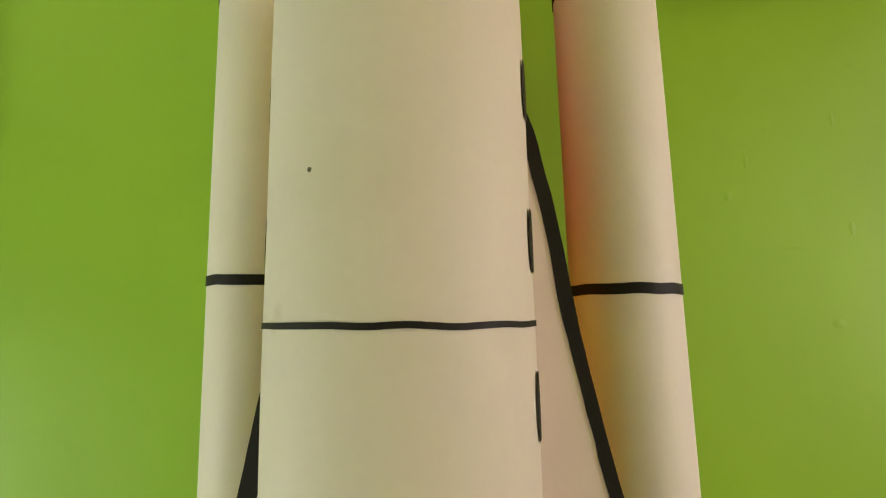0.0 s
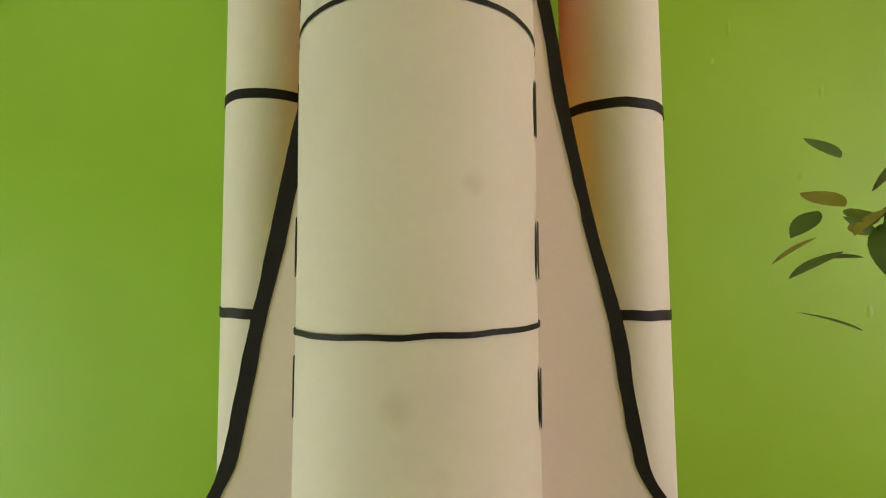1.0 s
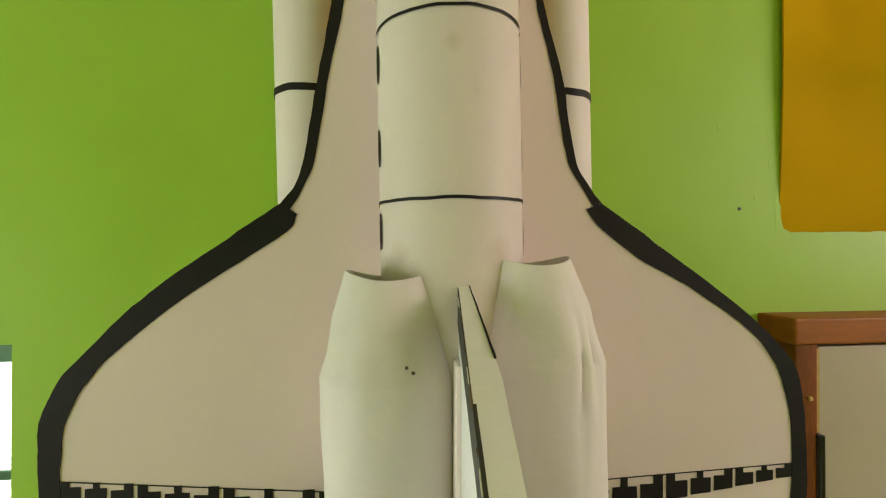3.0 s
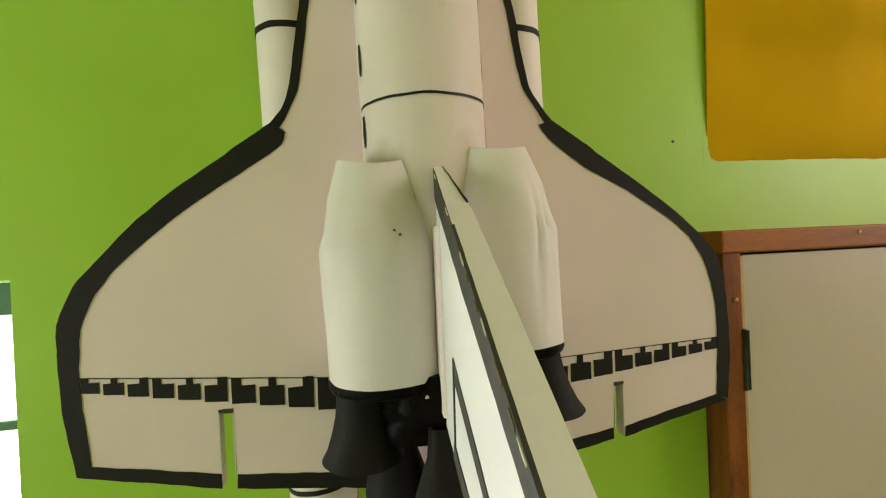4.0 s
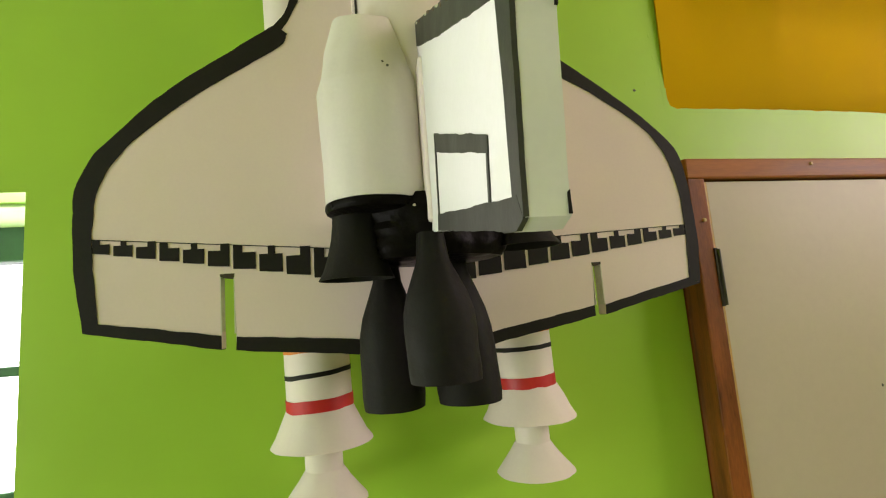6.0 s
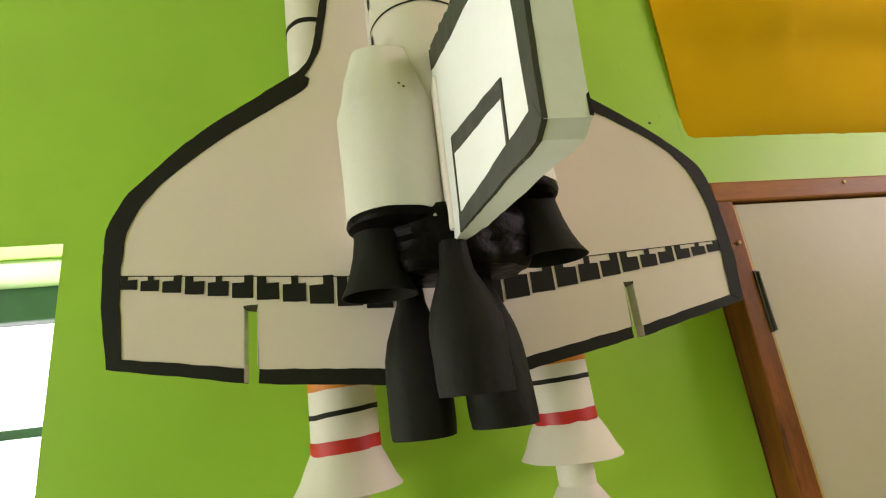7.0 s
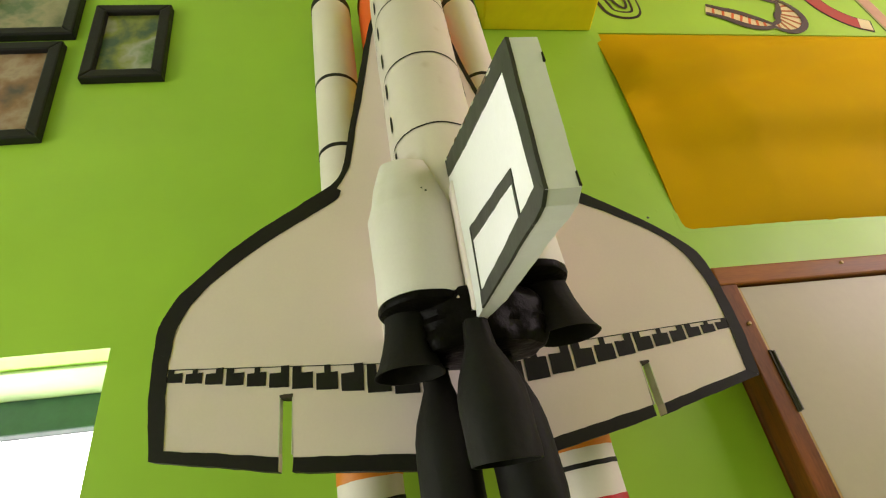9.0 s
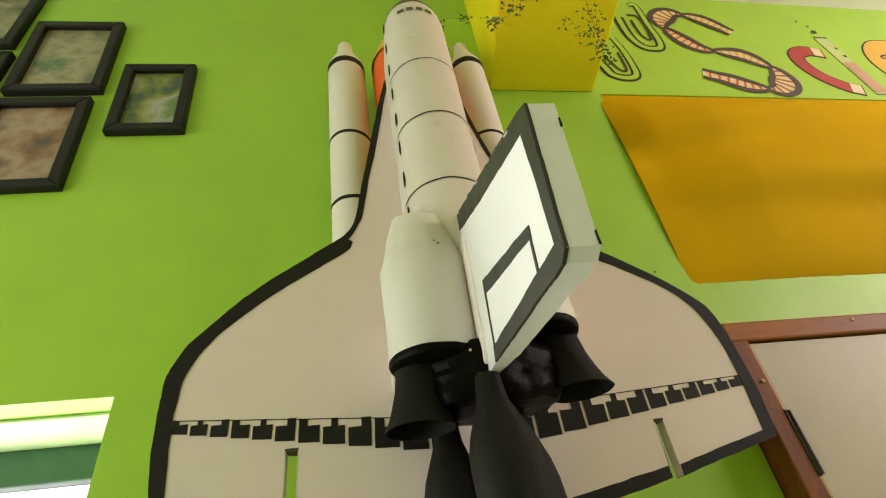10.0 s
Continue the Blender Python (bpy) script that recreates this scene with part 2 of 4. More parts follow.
def lathe(prof, cx, cy, seg=40, a0=0.0, a1=360.0, cap=True, lean=(0, 0), dent=0.0, wide=1.0, bm=None):
    """Turns (radius, z) pairs round the axis (cx, cy); lean shifts the axis per metre of z."""
    bm = bm or bmesh.new()
    rings, full = [], abs(a1 - a0) >= 359.9
    n = seg if full else seg + 1
    z0 = prof[0][1]
    for r, z in prof:
        ring = []
        for i in range(n):
            a = radians(a0 + (a1 - a0) * i / seg)
            rr = r + (dent * noise.noise(Vector((math.cos(a) * 2.2, math.sin(a) * 2.2, z * 16 + cx * 40))) if dent else 0)
            ring.append(bm.verts.new((cx + wide * rr * math.cos(a) + lean[0] * (z - z0), cy + rr * math.sin(a) + lean[1] * (z - z0), z)))
        rings.append(ring)
    for p, q in zip(rings, rings[1:]):
        for i in range(seg):
            j = (i + 1) % n
            bm.faces.new((p[i], p[j], q[j], q[i]))
    if cap:
        bm.faces.new(rings[0])
        bm.faces.new(rings[-1][::-1])
    return bm


def tube(pts, r, seg=8, bm=None):
    bm = bm or bmesh.new()
    pts = [Vector(p) for p in pts]
    rings = []
    for i, p in enumerate(pts):
        d = (pts[min(i + 1, len(pts) - 1)] - pts[max(i - 1, 0)]).normalized()
        u = d.orthogonal().normalized()
        v = d.cross(u)
        rings.append([bm.verts.new(p + r * (math.cos(2 * math.pi * k / seg) * u + math.sin(2 * math.pi * k / seg) * v)) for k in range(seg)])
    for a, b in zip(rings, rings[1:]):
        best = min(range(seg), key=lambda s: (a[0].co - b[s].co).length)
        for k in range(seg):
            bm.faces.new((a[k], a[(k + 1) % seg], b[(k + 1 + best) % seg], b[(k + best) % seg]))
    return bm


def holed(x0, x1, z0, z1, y0, y1, holes):
    """A wall with rectangular openings right through it."""
    bm = bmesh.new()
    xs = sorted({x0, x1, *(h[0] for h in holes), *(h[1] for h in holes)})
    zs = sorted({z0, z1, *(h[2] for h in holes), *(h[3] for h in holes)})
    grid = {}

    def v(i, j, y):
        if (i, j, y) not in grid:
            grid[i, j, y] = bm.verts.new((xs[i], y, zs[j]))
        return grid[i, j, y]

    def solid(i, j):
        if not (0 <= i < len(xs) - 1 and 0 <= j < len(zs) - 1):
            return False
        cx, cz = (xs[i] + xs[i + 1]) / 2, (zs[j] + zs[j + 1]) / 2
        return not any(h[0] < cx < h[1] and h[2] < cz < h[3] for h in holes)

    for i in range(len(xs) - 1):
        for j in range(len(zs) - 1):
            if not solid(i, j):
                continue
            for y in (y0, y1):
                bm.faces.new((v(i, j, y), v(i + 1, j, y), v(i + 1, j + 1, y), v(i, j + 1, y)))
            for di, dj, a, b in ((-1, 0, (0, 0), (0, 1)), (1, 0, (1, 0), (1, 1)), (0, -1, (0, 0), (1, 0)), (0, 1, (0, 1), (1, 1))):
                if not solid(i + di, j + dj):
                    p, q = (i + a[0], j + a[1]), (i + b[0], j + b[1])
                    bm.faces.new((v(*p, y0), v(*q, y0), v(*q, y1), v(*p, y1)))
    return bm


# ---- the room ----
XW, XE, YS, ZC = -2.8, 3.2, -4.6, 3.53
WIN = (-1.75, -0.5565, 0.95, 2.048)
TRANSOM = (0.574, 1.70, 2.203, 2.893)
DOOR = (0.55, 1.56, 0.0, 2.06)
tagged(link("wall_north", holed(XW - 0.2, XE + 0.2, 0, ZC, 0, 0.30, [WIN, TRANSOM, DOOR]), GREEN), "lime green painted plaster wall behind the shuttle model", "wall", kind="structure")


# closes the room out of view; the hole is cut for a fill lamp
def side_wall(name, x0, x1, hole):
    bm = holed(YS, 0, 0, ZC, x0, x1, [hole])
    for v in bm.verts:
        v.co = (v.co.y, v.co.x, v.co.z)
    return tagged(link(name, bm, GREEN), "unseen lime green painted plaster side wall with an opening added for a lamp", "wall", kind="structure")


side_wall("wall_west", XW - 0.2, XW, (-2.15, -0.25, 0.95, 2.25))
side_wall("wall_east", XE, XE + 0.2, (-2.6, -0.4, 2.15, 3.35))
tagged(link("wall_south", boxed(XW - 0.2, XE + 0.2, YS - 0.2, YS, 0, ZC), GREEN), "lime green painted plaster back wall", "wall", kind="structure")
tagged(link("floor", boxed(XW - 0.2, XE + 0.2, YS - 0.2, 0.3, -0.1, 0), TILE), "beige stone tile floor", "floor", kind="structure")
tagged(link("ceiling", boxed(XW - 0.2, XE + 0.2, YS - 0.2, 0.3, ZC, ZC + 0.12), CEIL), "plain white ceiling", "ceiling", kind="structure")


def beam():
    bm = boxed(0.242, 0.568, YS, 0.0, 2.898, ZC, bevel=0.006)
    for v in bm.verts:
        v.co.x += 0.12 * v.co.y
    return tagged(link("ceiling_beam", bm, YELLOW), "bright yellow painted concrete ceiling beam", "beam", kind="structure")


beam()


def paint_flaws():
    """Drips, dents and a nail hole in the plaster."""
    rnd = random.Random(4)
    wall = bpy.data.objects["wall_north"]
    for x, z, w, h in ((0.322, 2.693, 0.004, 0.016), (0.300, 2.655, 0.008, 0.010), (0.418, 2.740, 0.004, 0.016), (0.425, 2.62, 0.005, 0.014), (0.36, 2.60, 0.02, 0.006),
                       (0.466, 2.372, 0.006, 0.014), (0.556, 2.318, 0.004, 0.012), (0.553, 2.365, 0.004, 0.010), (0.53, 2.26, 0.007, 0.008), (0.40, 2.52, 0.012, 0.008), (0.45, 2.80, 0.012, 0.006)):
        bm = bmesh.new()
        n = 14
        top = bm.verts.new((x, -0.0005, z))
        rims = []
        for k, (f, y) in enumerate(((0.5, -0.0003), (1.0, 0.0001))):
            rims.append([bm.verts.new((x + f * w * 0.75 * math.cos(2 * math.pi * i / n) * rnd.uniform(0.6, 1.3), y, z + f * h * 0.75 * math.sin(2 * math.pi * i / n) * rnd.uniform(0.7, 1.2))) for i in range(n)])
        for i in range(n):
            j = (i + 1) % n
            bm.faces.new((top, rims[0][i], rims[0][j]))
            bm.faces.new((rims[0][i], rims[1][i], rims[1][j], rims[0][j]))
        part("paint_drip", bm, GREEN, wall, smooth=70)
    # brushed paint edges round the openings
    rim = wob([(0.590, 2.8935), (0.589, 2.80), (0.587, 2.60), (0.581, 2.40), (0.577, 2.228), (0.582, 2.211), (0.596, 2.2055), (0.9, 2.2085), (1.3, 2.205), (1.70, 2.206)], 0.0022, 0.012)
    part("paint_edge", prism(rim + [(1.70, 2.197), (0.566, 2.197), (0.566, 2.8935)], lambda a, b, d: (a, 0.0015 - d, b), 0.0017), GREEN, wall)
    bm = lathe([(0.0035, 0), (0.002, 0.0012)], 0, 0, 9, dent=0.002)
    bmesh.ops.transform(bm, matrix=Matrix.Translation((0.502, -0.0002, 2.242)) @ Matrix.Rotation(radians(90), 4, "X"), verts=bm.verts[:])
    part("nail_hole", bm, GREY, wall)


paint_flaws()
# added out of sight: blocks sky light leaking in at the panel's edges
tagged(link("transom_back", boxed(0.50, 1.80, 0.12, 0.14, 2.1, 2.95), WOODH), "unseen backing added behind the panel to keep the sky out", "board", kind="structure")


def transom():
    x0, x1, z0, z1 = TRANSOM
    bm = bmesh.new()
    nx, nz = 60, 48
    rows = []
    for j in range(nz + 1):
        row = []
        for i in range(nx + 1):
            u, v = i / nx, j / nz
            # bulge and two folds shaped to shade the lower part and two bands darker
            c1 = 0.60 + 0.34 * u
            c2 = 0.36 - 0.02 * u
            edge = min(1.0, 9 * v, 9 * (1 - v), 14 * u)
            y = 0.005 - 0.062 * (v * (1 - v) * 4) ** 0.8 * min(1, 3 * u + 0.25)
            y += edge * 0.042 * math.tanh((c1 - v) / 0.06) * (1 - 0.7 * u) * math.exp(-((v - c1) / 0.2) ** 2)
            y += edge * 0.046 * math.tanh((c2 - v) / 0.07) * (0.3 + 0.7 * u) * math.exp(-((v - c2) / 0.2) ** 2)
            row.append(bm.verts.new((x0 + (x1 - x0) * u, y, z0 + (z1 - z0) * v)))
        rows.append(row)
    for a, b in zip(rows, rows[1:]):
        for i in range(nx):
            bm.faces.new((a[i], a[i + 1], b[i + 1], b[i]))
    thicken(bm, 0.004)
    return tagged(link("transom_panel", bm, ORANGE, smooth=50), "orange panel filling the opening above the door, bulged and folded to shade in bands", "panel", kind="structure")


transom()


def window():
    x0, x1, z0, z1 = WIN
    root = tagged(new("window_1"), "dark green framed window with a bright overcast view", "window", kind="structure")
    f = 0.06
    part("window_frame", boxed(x0, x1, 0.225, 0.27, 1.978, z1, bevel=0.004), WINGREEN, root, "dark green painted rail")
    part("window_frame", boxed(x0, x1, 0.225, 0.27, z0, z0 + f, bevel=0.004), WINGREEN, root)
    for a in (x0, (x0 + x1) / 2 - f / 2, x1 - f * 0.4):
        part("window_frame", boxed(a, min(a + f, x1), 0.228, 0.268, z0 + f, 1.978, bevel=0.004), WINGREEN, root)
    for k in range(4):
        z = 1.776 - 0.22 * k
        part("window_bar", boxed(x0 + f, x1 - f * 0.4, 0.238, 0.25, z - 0.009, z + 0.009, bevel=0.003), WINGREEN, root)
    g = part("pane", boxed(x0 + f, x1 - f * 0.4, 0.258, 0.262, z0 + f, 1.978), CLEAR, root)
    g.visible_shadow = False
    part("window_sill", boxed(x0 + 0.002, x1 - 0.002, 0.004, 0.222, z0, z0 + 0.02, bevel=0.004), SOFFIT, root)
    part("soffit", boxed(x0 + 0.002, x1 - 0.002, 0.066, 0.222, z1 - 0.006, z1 - 0.0005, bevel=0.002), SOFFIT, root, "pale green plastered reveal")
    return root


window()
tagged(link("backdrop", boxed(-6, 3, 2.6, 2.65, -1, 5), glow_mat("bright_overcast", (1.0, 1.0, 0.97), 3.2)), "bright white outdoors", "backdrop", kind="structure")


def door():
    x0, x1, z1 = 0.534, 1.575, 2.074
    root = tagged(new("door_1"), "cream door leaf in a varnished brown wooden frame, shut", "door", kind="structure")
    for a, b in ((x0, 0.5735), (1.54, x1)):
        plan = [(a, -0.070), (b, -0.070), (b, 0.16), (a + 0.020, 0.16), (a + 0.020, -0.001)] if a < 1 else [(a, -0.070), (b, -0.070), (b, 0.16), (a, 0.16)]
        bm = prism(plan, lambda p, q, d: (p, q, d), z1 - 0.040)
        bmesh.ops.bevel(bm, geom=[e for e in bm.edges if abs(e.verts[0].co.z - e.verts[1].co.z) > 1 and e.verts[0].co.y < -0.05], offset=0.004, segments=3, affect="EDGES", profile=0.5)
        part("door_jamb", bm, WOOD, root, "varnished brown wooden jamb")
    part("door_head", boxed(x0, x1, -0.071, 0.16, z1 - 0.040, z1, bevel=0.004), WOODH, root, "varnished brown wooden head")
    leaf = part("door_leaf", boxed(0.5795, 1.536, -0.064, -0.026, 0.01, z1 - 0.044, bevel=0.002), LEAF_DOOR, root, "cream laminate door leaf")
    part("edge_lipping", boxed(0.575, 0.579, -0.066, -0.026, 0.01, z1 - 0.046), LIP, leaf)
    # unseen board added behind the leaf to close the doorway
    part("backing_board", boxed(0.574, 1.54, 0.02, 0.05, 0, z1 - 0.041), LEAF_DOOR, root)
    for z in (1.795, 1.0, 0.25):
        h = part("hinge", boxed(0.5695, 0.5768, -0.0725, -0.045, z, z + 0.1075, bevel=0.001), STEEL, root, "dark steel butt hinge")
        part("knuckle", lathe([(0.0045, z + 0.002), (0.0045, z + 0.105)], 0.577, -0.0715, 10), STEEL, h, smooth=40)
    bm = lathe([(0.0035, 0), (0.002, 0.0012)], 0, 0, 8, dent=0.002)
    bmesh.ops.transform(bm, matrix=Matrix.Translation((0.912, -0.0638, 1.6195)) @ Matrix.Rotation(radians(90), 4, "X"), verts=bm.verts[:])
    part("speck", bm, GREY, leaf)
    for p in ((0.828, 2.062), (0.559, 1.955)):
        bm = lathe([(0.004, 0), (0.003, 0.003)], 0, 0, 8)
        bmesh.ops.transform(bm, matrix=Matrix.Translation((p[0], -0.0705, p[1])) @ Matrix.Rotation(radians(90), 4, "X"), verts=bm.verts[:])
        part("nail", bm, LIP, root)
    return root


door()


# ---- the shuttle model ----
BASE = 1.57


def shear(bm, shift=0.003, lean=0.03):
    """The model hangs a little out of true: its top leans over."""
    for v in bm.verts:
        v.co.x += shift - lean * (v.co.z - 1.9)
        v.co.z -= BASE
    return bm


shuttle = tagged(new("space_shuttle_model"), "white paper space shuttle model with black trim on the wall", "shuttle model")
shuttle.matrix_world = pose(0, -0.1847, BASE, 0.6, 0, -2.0)


def sp(name, bm, material, parent=None, label="", smooth=0.0, hang=(0.003, 0.03)):
    return part(name, shear(bm, *hang), material, parent or shuttle, label, smooth)


def front(off):
    """Plate on the wing's plane, its face off metres in front."""
    return lambda a, b, d: (a, d - off, b)


# the two wings are cut by hand and differ: outer line, inner line of the black border, and the trailing edge
WINGS = {
    1: dict(
        strake=[(0.055, 2.676), (0.066, 2.64), (0.0785, 2.5805), (0.0897, 2.5148), (0.1022, 2.455), (0.1135, 2.410), (0.1266, 2.362), (0.1335, 2.312), (0.1425, 2.270), (0.157, 2.2445), (0.1714, 2.2262)],
        strake_in=[(0.046, 2.674), (0.057, 2.638), (0.0695, 2.5805), (0.0816, 2.5085), (0.1020, 2.4229), (0.1157, 2.366), (0.1235, 2.3177), (0.1290, 2.2850), (0.137, 2.2616), (0.1625, 2.2225)],
        lead=[(0.1714, 2.2262), (0.2335, 2.183), (0.2885, 2.144), (0.345, 2.102), (0.3876, 2.0625), (0.409, 2.031), (0.4185, 1.978)],
        lead_in=[(0.1543, 2.219), (0.1658, 2.2034), (0.2141, 2.1655), (0.2645, 2.138), (0.3164, 2.106), (0.3648, 2.067), (0.3905, 2.023), (0.4022, 1.970)],
        tip=[(0.4185, 1.978), (0.4215, 1.91), (0.419, 1.865), (0.4155, 1.838)], tip_in=[(0.4022, 1.972), (0.4035, 1.929), (0.400, 1.846)],
        out=[(0.4155, 1.838), (0.2595, 1.8030)], out_in=[(0.4000, 1.8470), (0.2610, 1.8165)],
        main=[(0.2435, 1.8020), (0.06, 1.7713)], main_in=[(0.2440, 1.8165), (0.06, 1.7865)], slit=(0.2465, 0.2597, 1.8755),
        seam=(0.4035, 1.9262, 0.040, 0.0145, 0.098)),
    -1: dict(
        strake=[(0.070, 2.68), (0.0835, 2.65), (0.0985, 2.58), (0.1115, 2.5116), (0.1195, 2.469), (0.1279, 2.4165), (0.139, 2.358), (0.1475, 2.305), (0.1545, 2.265), (0.162, 2.2425), (0.1765, 2.2235)],
        strake_in=[(0.062, 2.678), (0.074, 2.65), (0.088, 2.58), (0.100, 2.51), (0.1090, 2.4574), (0.1175, 2.408), (0.1284, 2.358), (0.1365, 2.302), (0.1449, 2.2606), (0.1560, 2.2356), (0.168, 2.2163)],
        lead=[(0.1765, 2.2235), (0.2193, 2.193), (0.2768, 2.153), (0.3237, 2.1155), (0.357, 2.0815), (0.389, 2.0475), (0.4032, 2.022), (0.4115, 2.000), (0.413, 1.965)],
        lead_in=[(0.1600, 2.2108), (0.1710, 2.193), (0.235, 2.150), (0.295, 2.108), (0.350, 2.060), (0.3744, 2.028), (0.3886, 1.995), (0.3930, 1.955)],
        tip=[(0.413, 1.965), (0.4125, 1.943), (0.4096, 1.893), (0.4002, 1.8300)], tip_in=[(0.3925, 1.960), (0.3935, 1.938), (0.3854, 1.839)],
        out=[(0.4002, 1.8300), (0.2497, 1.7985)], out_in=[(0.3854, 1.8400), (0.2502, 1.8150)],
        main=[(0.2332, 1.7965), (0.06, 1.7757)], main_in=[(0.2328, 1.8125), (0.06, 1.7945)], slit=(0.2345, 0.2505, 1.8880),
        seam=(0.3935, 1.9400, 0.0855, 0.016, 0.085))}


def curved(line, k=5):
    """A smooth line through the given corners."""
    P = [Vector(q) for q in line]
    P = [P[0] * 2 - P[1]] + P + [P[-1] * 2 - P[-2]]
    out = []
    for i in range(1, len(P) - 2):
        for j in range(k):
            t = j / k
            a, b, c, d = P[i - 1], P[i], P[i + 1], P[i + 2]
            q = 0.5 * ((2 * b) + (c - a) * t + (2 * a - 5 * b + 4 * c - d) * t * t + (3 * b - a - 3 * c + d) * t ** 3)
            out.append((q.x, q.y))
    out.append((P[-2].x, P[-2].y))
    return out


def outline(w):
    return curved(w["strake"] + w["lead"][1:] + w["tip"][1:])


def flat(line, s):
    return [(s * a, b) for a, b in line]


def bp(name, poly, off, depth, material, parent, label=""):
    """A flat piece lying on the wing board."""
    return sp(name, prism(poly, front(off), depth), material, parent, label, hang=(0, 0))


def wing_board():
    halves = []
    for s in (1, -1):
        w = WINGS[s]
        i, o, top = w["slit"]
        halves.append(flat(wob(outline(w) + [w["out"][1], (o, top), (i, top), w["main"][0], w["main"][1]], 0.0010, 0.012), s))
    return prism(halves[0] + halves[1][::-1], front(0), 0.019)


board = sp("wing_board", wing_board(), BOARD, label="flat white foam board delta wing", hang=(0, 0))


def band(outer, inner, s, name, off, label="", smooth_in=True):
    """A painted border that wraps the board's edge."""
    o = [(a * 1.002, b - (0.0006 if name == "trailing_border" else 0.0)) for a, b in outer]
    bp(name, flat(wob(o, 0.0011, 0.008) + wob(curved(inner) if smooth_in else inner, 0.0011, 0.008)[::-1], s), off, 0.019 + off, BLACK, board, label)


for s in (1, -1):
    w = WINGS[s]
    band(curved(w["strake"]), w["strake_in"], s, "strake_border", 0.0012, "black painted strake edge")
    band(curved(w["lead"]), w["lead_in"], s, "leading_edge", 0.0014, "black painted leading edge")
    band(curved(w["tip"]), w["tip_in"], s, "tip_border", 0.0012)
    band(w["out"], w["out_in"], s, "trailing_border", 0.0010, smooth_in=False)
    band(w["main"], w["main_in"], s, "trailing_border", 0.0010, smooth_in=False)
    i, o, top = w["slit"]
    for a in (i, o):
        bp("slit_edge", flat([(a - 0.0006, 1.8165), (a + 0.0006, 1.8165), (a + 0.0006, top), (a - 0.0006, top)], s), 0.0003, 0.0188, EDGE, board)
    bp("slit_end", flat(wob([(i, top - 0.003), ((i + o) / 2, top - 0.0032), (o, top - 0.0015), (o + 0.0005, top + 0.002), (i - 0.0005, top + 0.002)], 0.0009, 0.003, True), s), 0.0005, 0.0192, SLIT, board, "torn dark end of the slit")
    # elevon seam and its row of black tiles
    X, zt, fall, h0, grow = w["seam"]
    bp("seam_line", flat([(X, zt), (X, zt - 0.0010), (0.05, zt - 0.0010 - fall * (X - 0.05)), (0.05, zt - fall * (X - 0.05))], s), 0.0008, 0.002, BLACK, board)
    x = X - 0.001
    k = 0
    while x > 0.06:
        d = X - x
        wd = 0.019 + 0.016 * d / 0.33
        gap = 0.0042
        top = zt - 0.001 - fall * d
        low = top - h0 - grow * d
        mid = top - (top - low) * 0.32
        l, r = x - wd, x
        shapes = ([(l, low - 0.002), (r, low), (r, top), (r - wd * 0.42, top), (r - wd * 0.42, mid), (l, mid)],
                  [(l, low - 0.002), (r, low), (r, mid), (r - wd * 0.38, mid), (r - wd * 0.38, top), (l + wd * 0.32, top), (l + wd * 0.32, mid), (l, mid)],
                  [(l, low - 0.002), (r, low), (r, mid), (l + wd * 0.42, mid), (l + wd * 0.42, top), (l, top)])
        bp("black_tile", flat(wob(shapes[k % 3], 0.0006, 0.006, True), s), 0.0010, 0.003, BLACK, board)
        x -= wd + gap
        k += 1


# fuselage: a half tube with straight sides that run back to the wing
FR, FY, FN = 0.0651, -0.0762, 36


def section(r, z, back=0.0, cx=0.0):
    out = [(cx + r, back, z)]
    out += [(cx + r * math.cos(radians(a)), FY - r * math.sin(radians(a)), z) for a in [180 * i / FN for i in range(FN + 1)]]
    out.append((cx - r, back, z))
    return out


def loft(sections, cap=True):
    bm = bmesh.new()
    rings = [[bm.verts.new(p) for p in s] for s in sections]
    for a, b in zip(rings, rings[1:]):
        for i in range(len(a) - 1):
            bm.faces.new((a[i], a[i + 1], b[i + 1], b[i]))
    if cap:
        bm.faces.new(rings[0])
        bm.faces.new(rings[-1][::-1])
    return bm


HF = (0.0, 0.0212)
body_z = [1.96 + 0.02 * i for i in range(37)]
NOSE, DOME = body_z[-1], 0.115


def nose_r(z):
    return FR * math.sqrt(max(0.004, 1 - max(0.0, (z - NOSE) / DOME) ** 2)) ** 0.8


fus = [section(FR + 0.0006 * noise.noise(Vector((0, 0, z * 9))), z) for z in body_z]
for i in range(1, 13):
    z = NOSE + DOME * math.sin(radians(7.5 * i))
    fus.append(section(max(0.004, nose_r(z)), z, -0.03 * i / 12))
fuselage = sp("fuselage", loft(fus), PAPERF, label="rolled white paper fuselage", smooth=50, hang=HF)


def ring_strip(z, h, r, tilt=0.0, out=0.0008):
    rows = []
    for dz in (-h / 2, h / 2):
        rows.append([(x, y, q + tilt * x + 0.0009 * noise.noise(Vector((x * 50, y * 50, z * 7)))) for x, y, q in section(r + out, z + dz)])
    return loft(rows, cap=False)


for z, tilt in ((2.2165, 0.02), (2.3692, 0.04), (2.5203, 0.01)):
    sp("fuselage_stripe", ring_strip(z, 0.0027, FR, tilt), BLACK, fuselage, smooth=50, hang=HF)


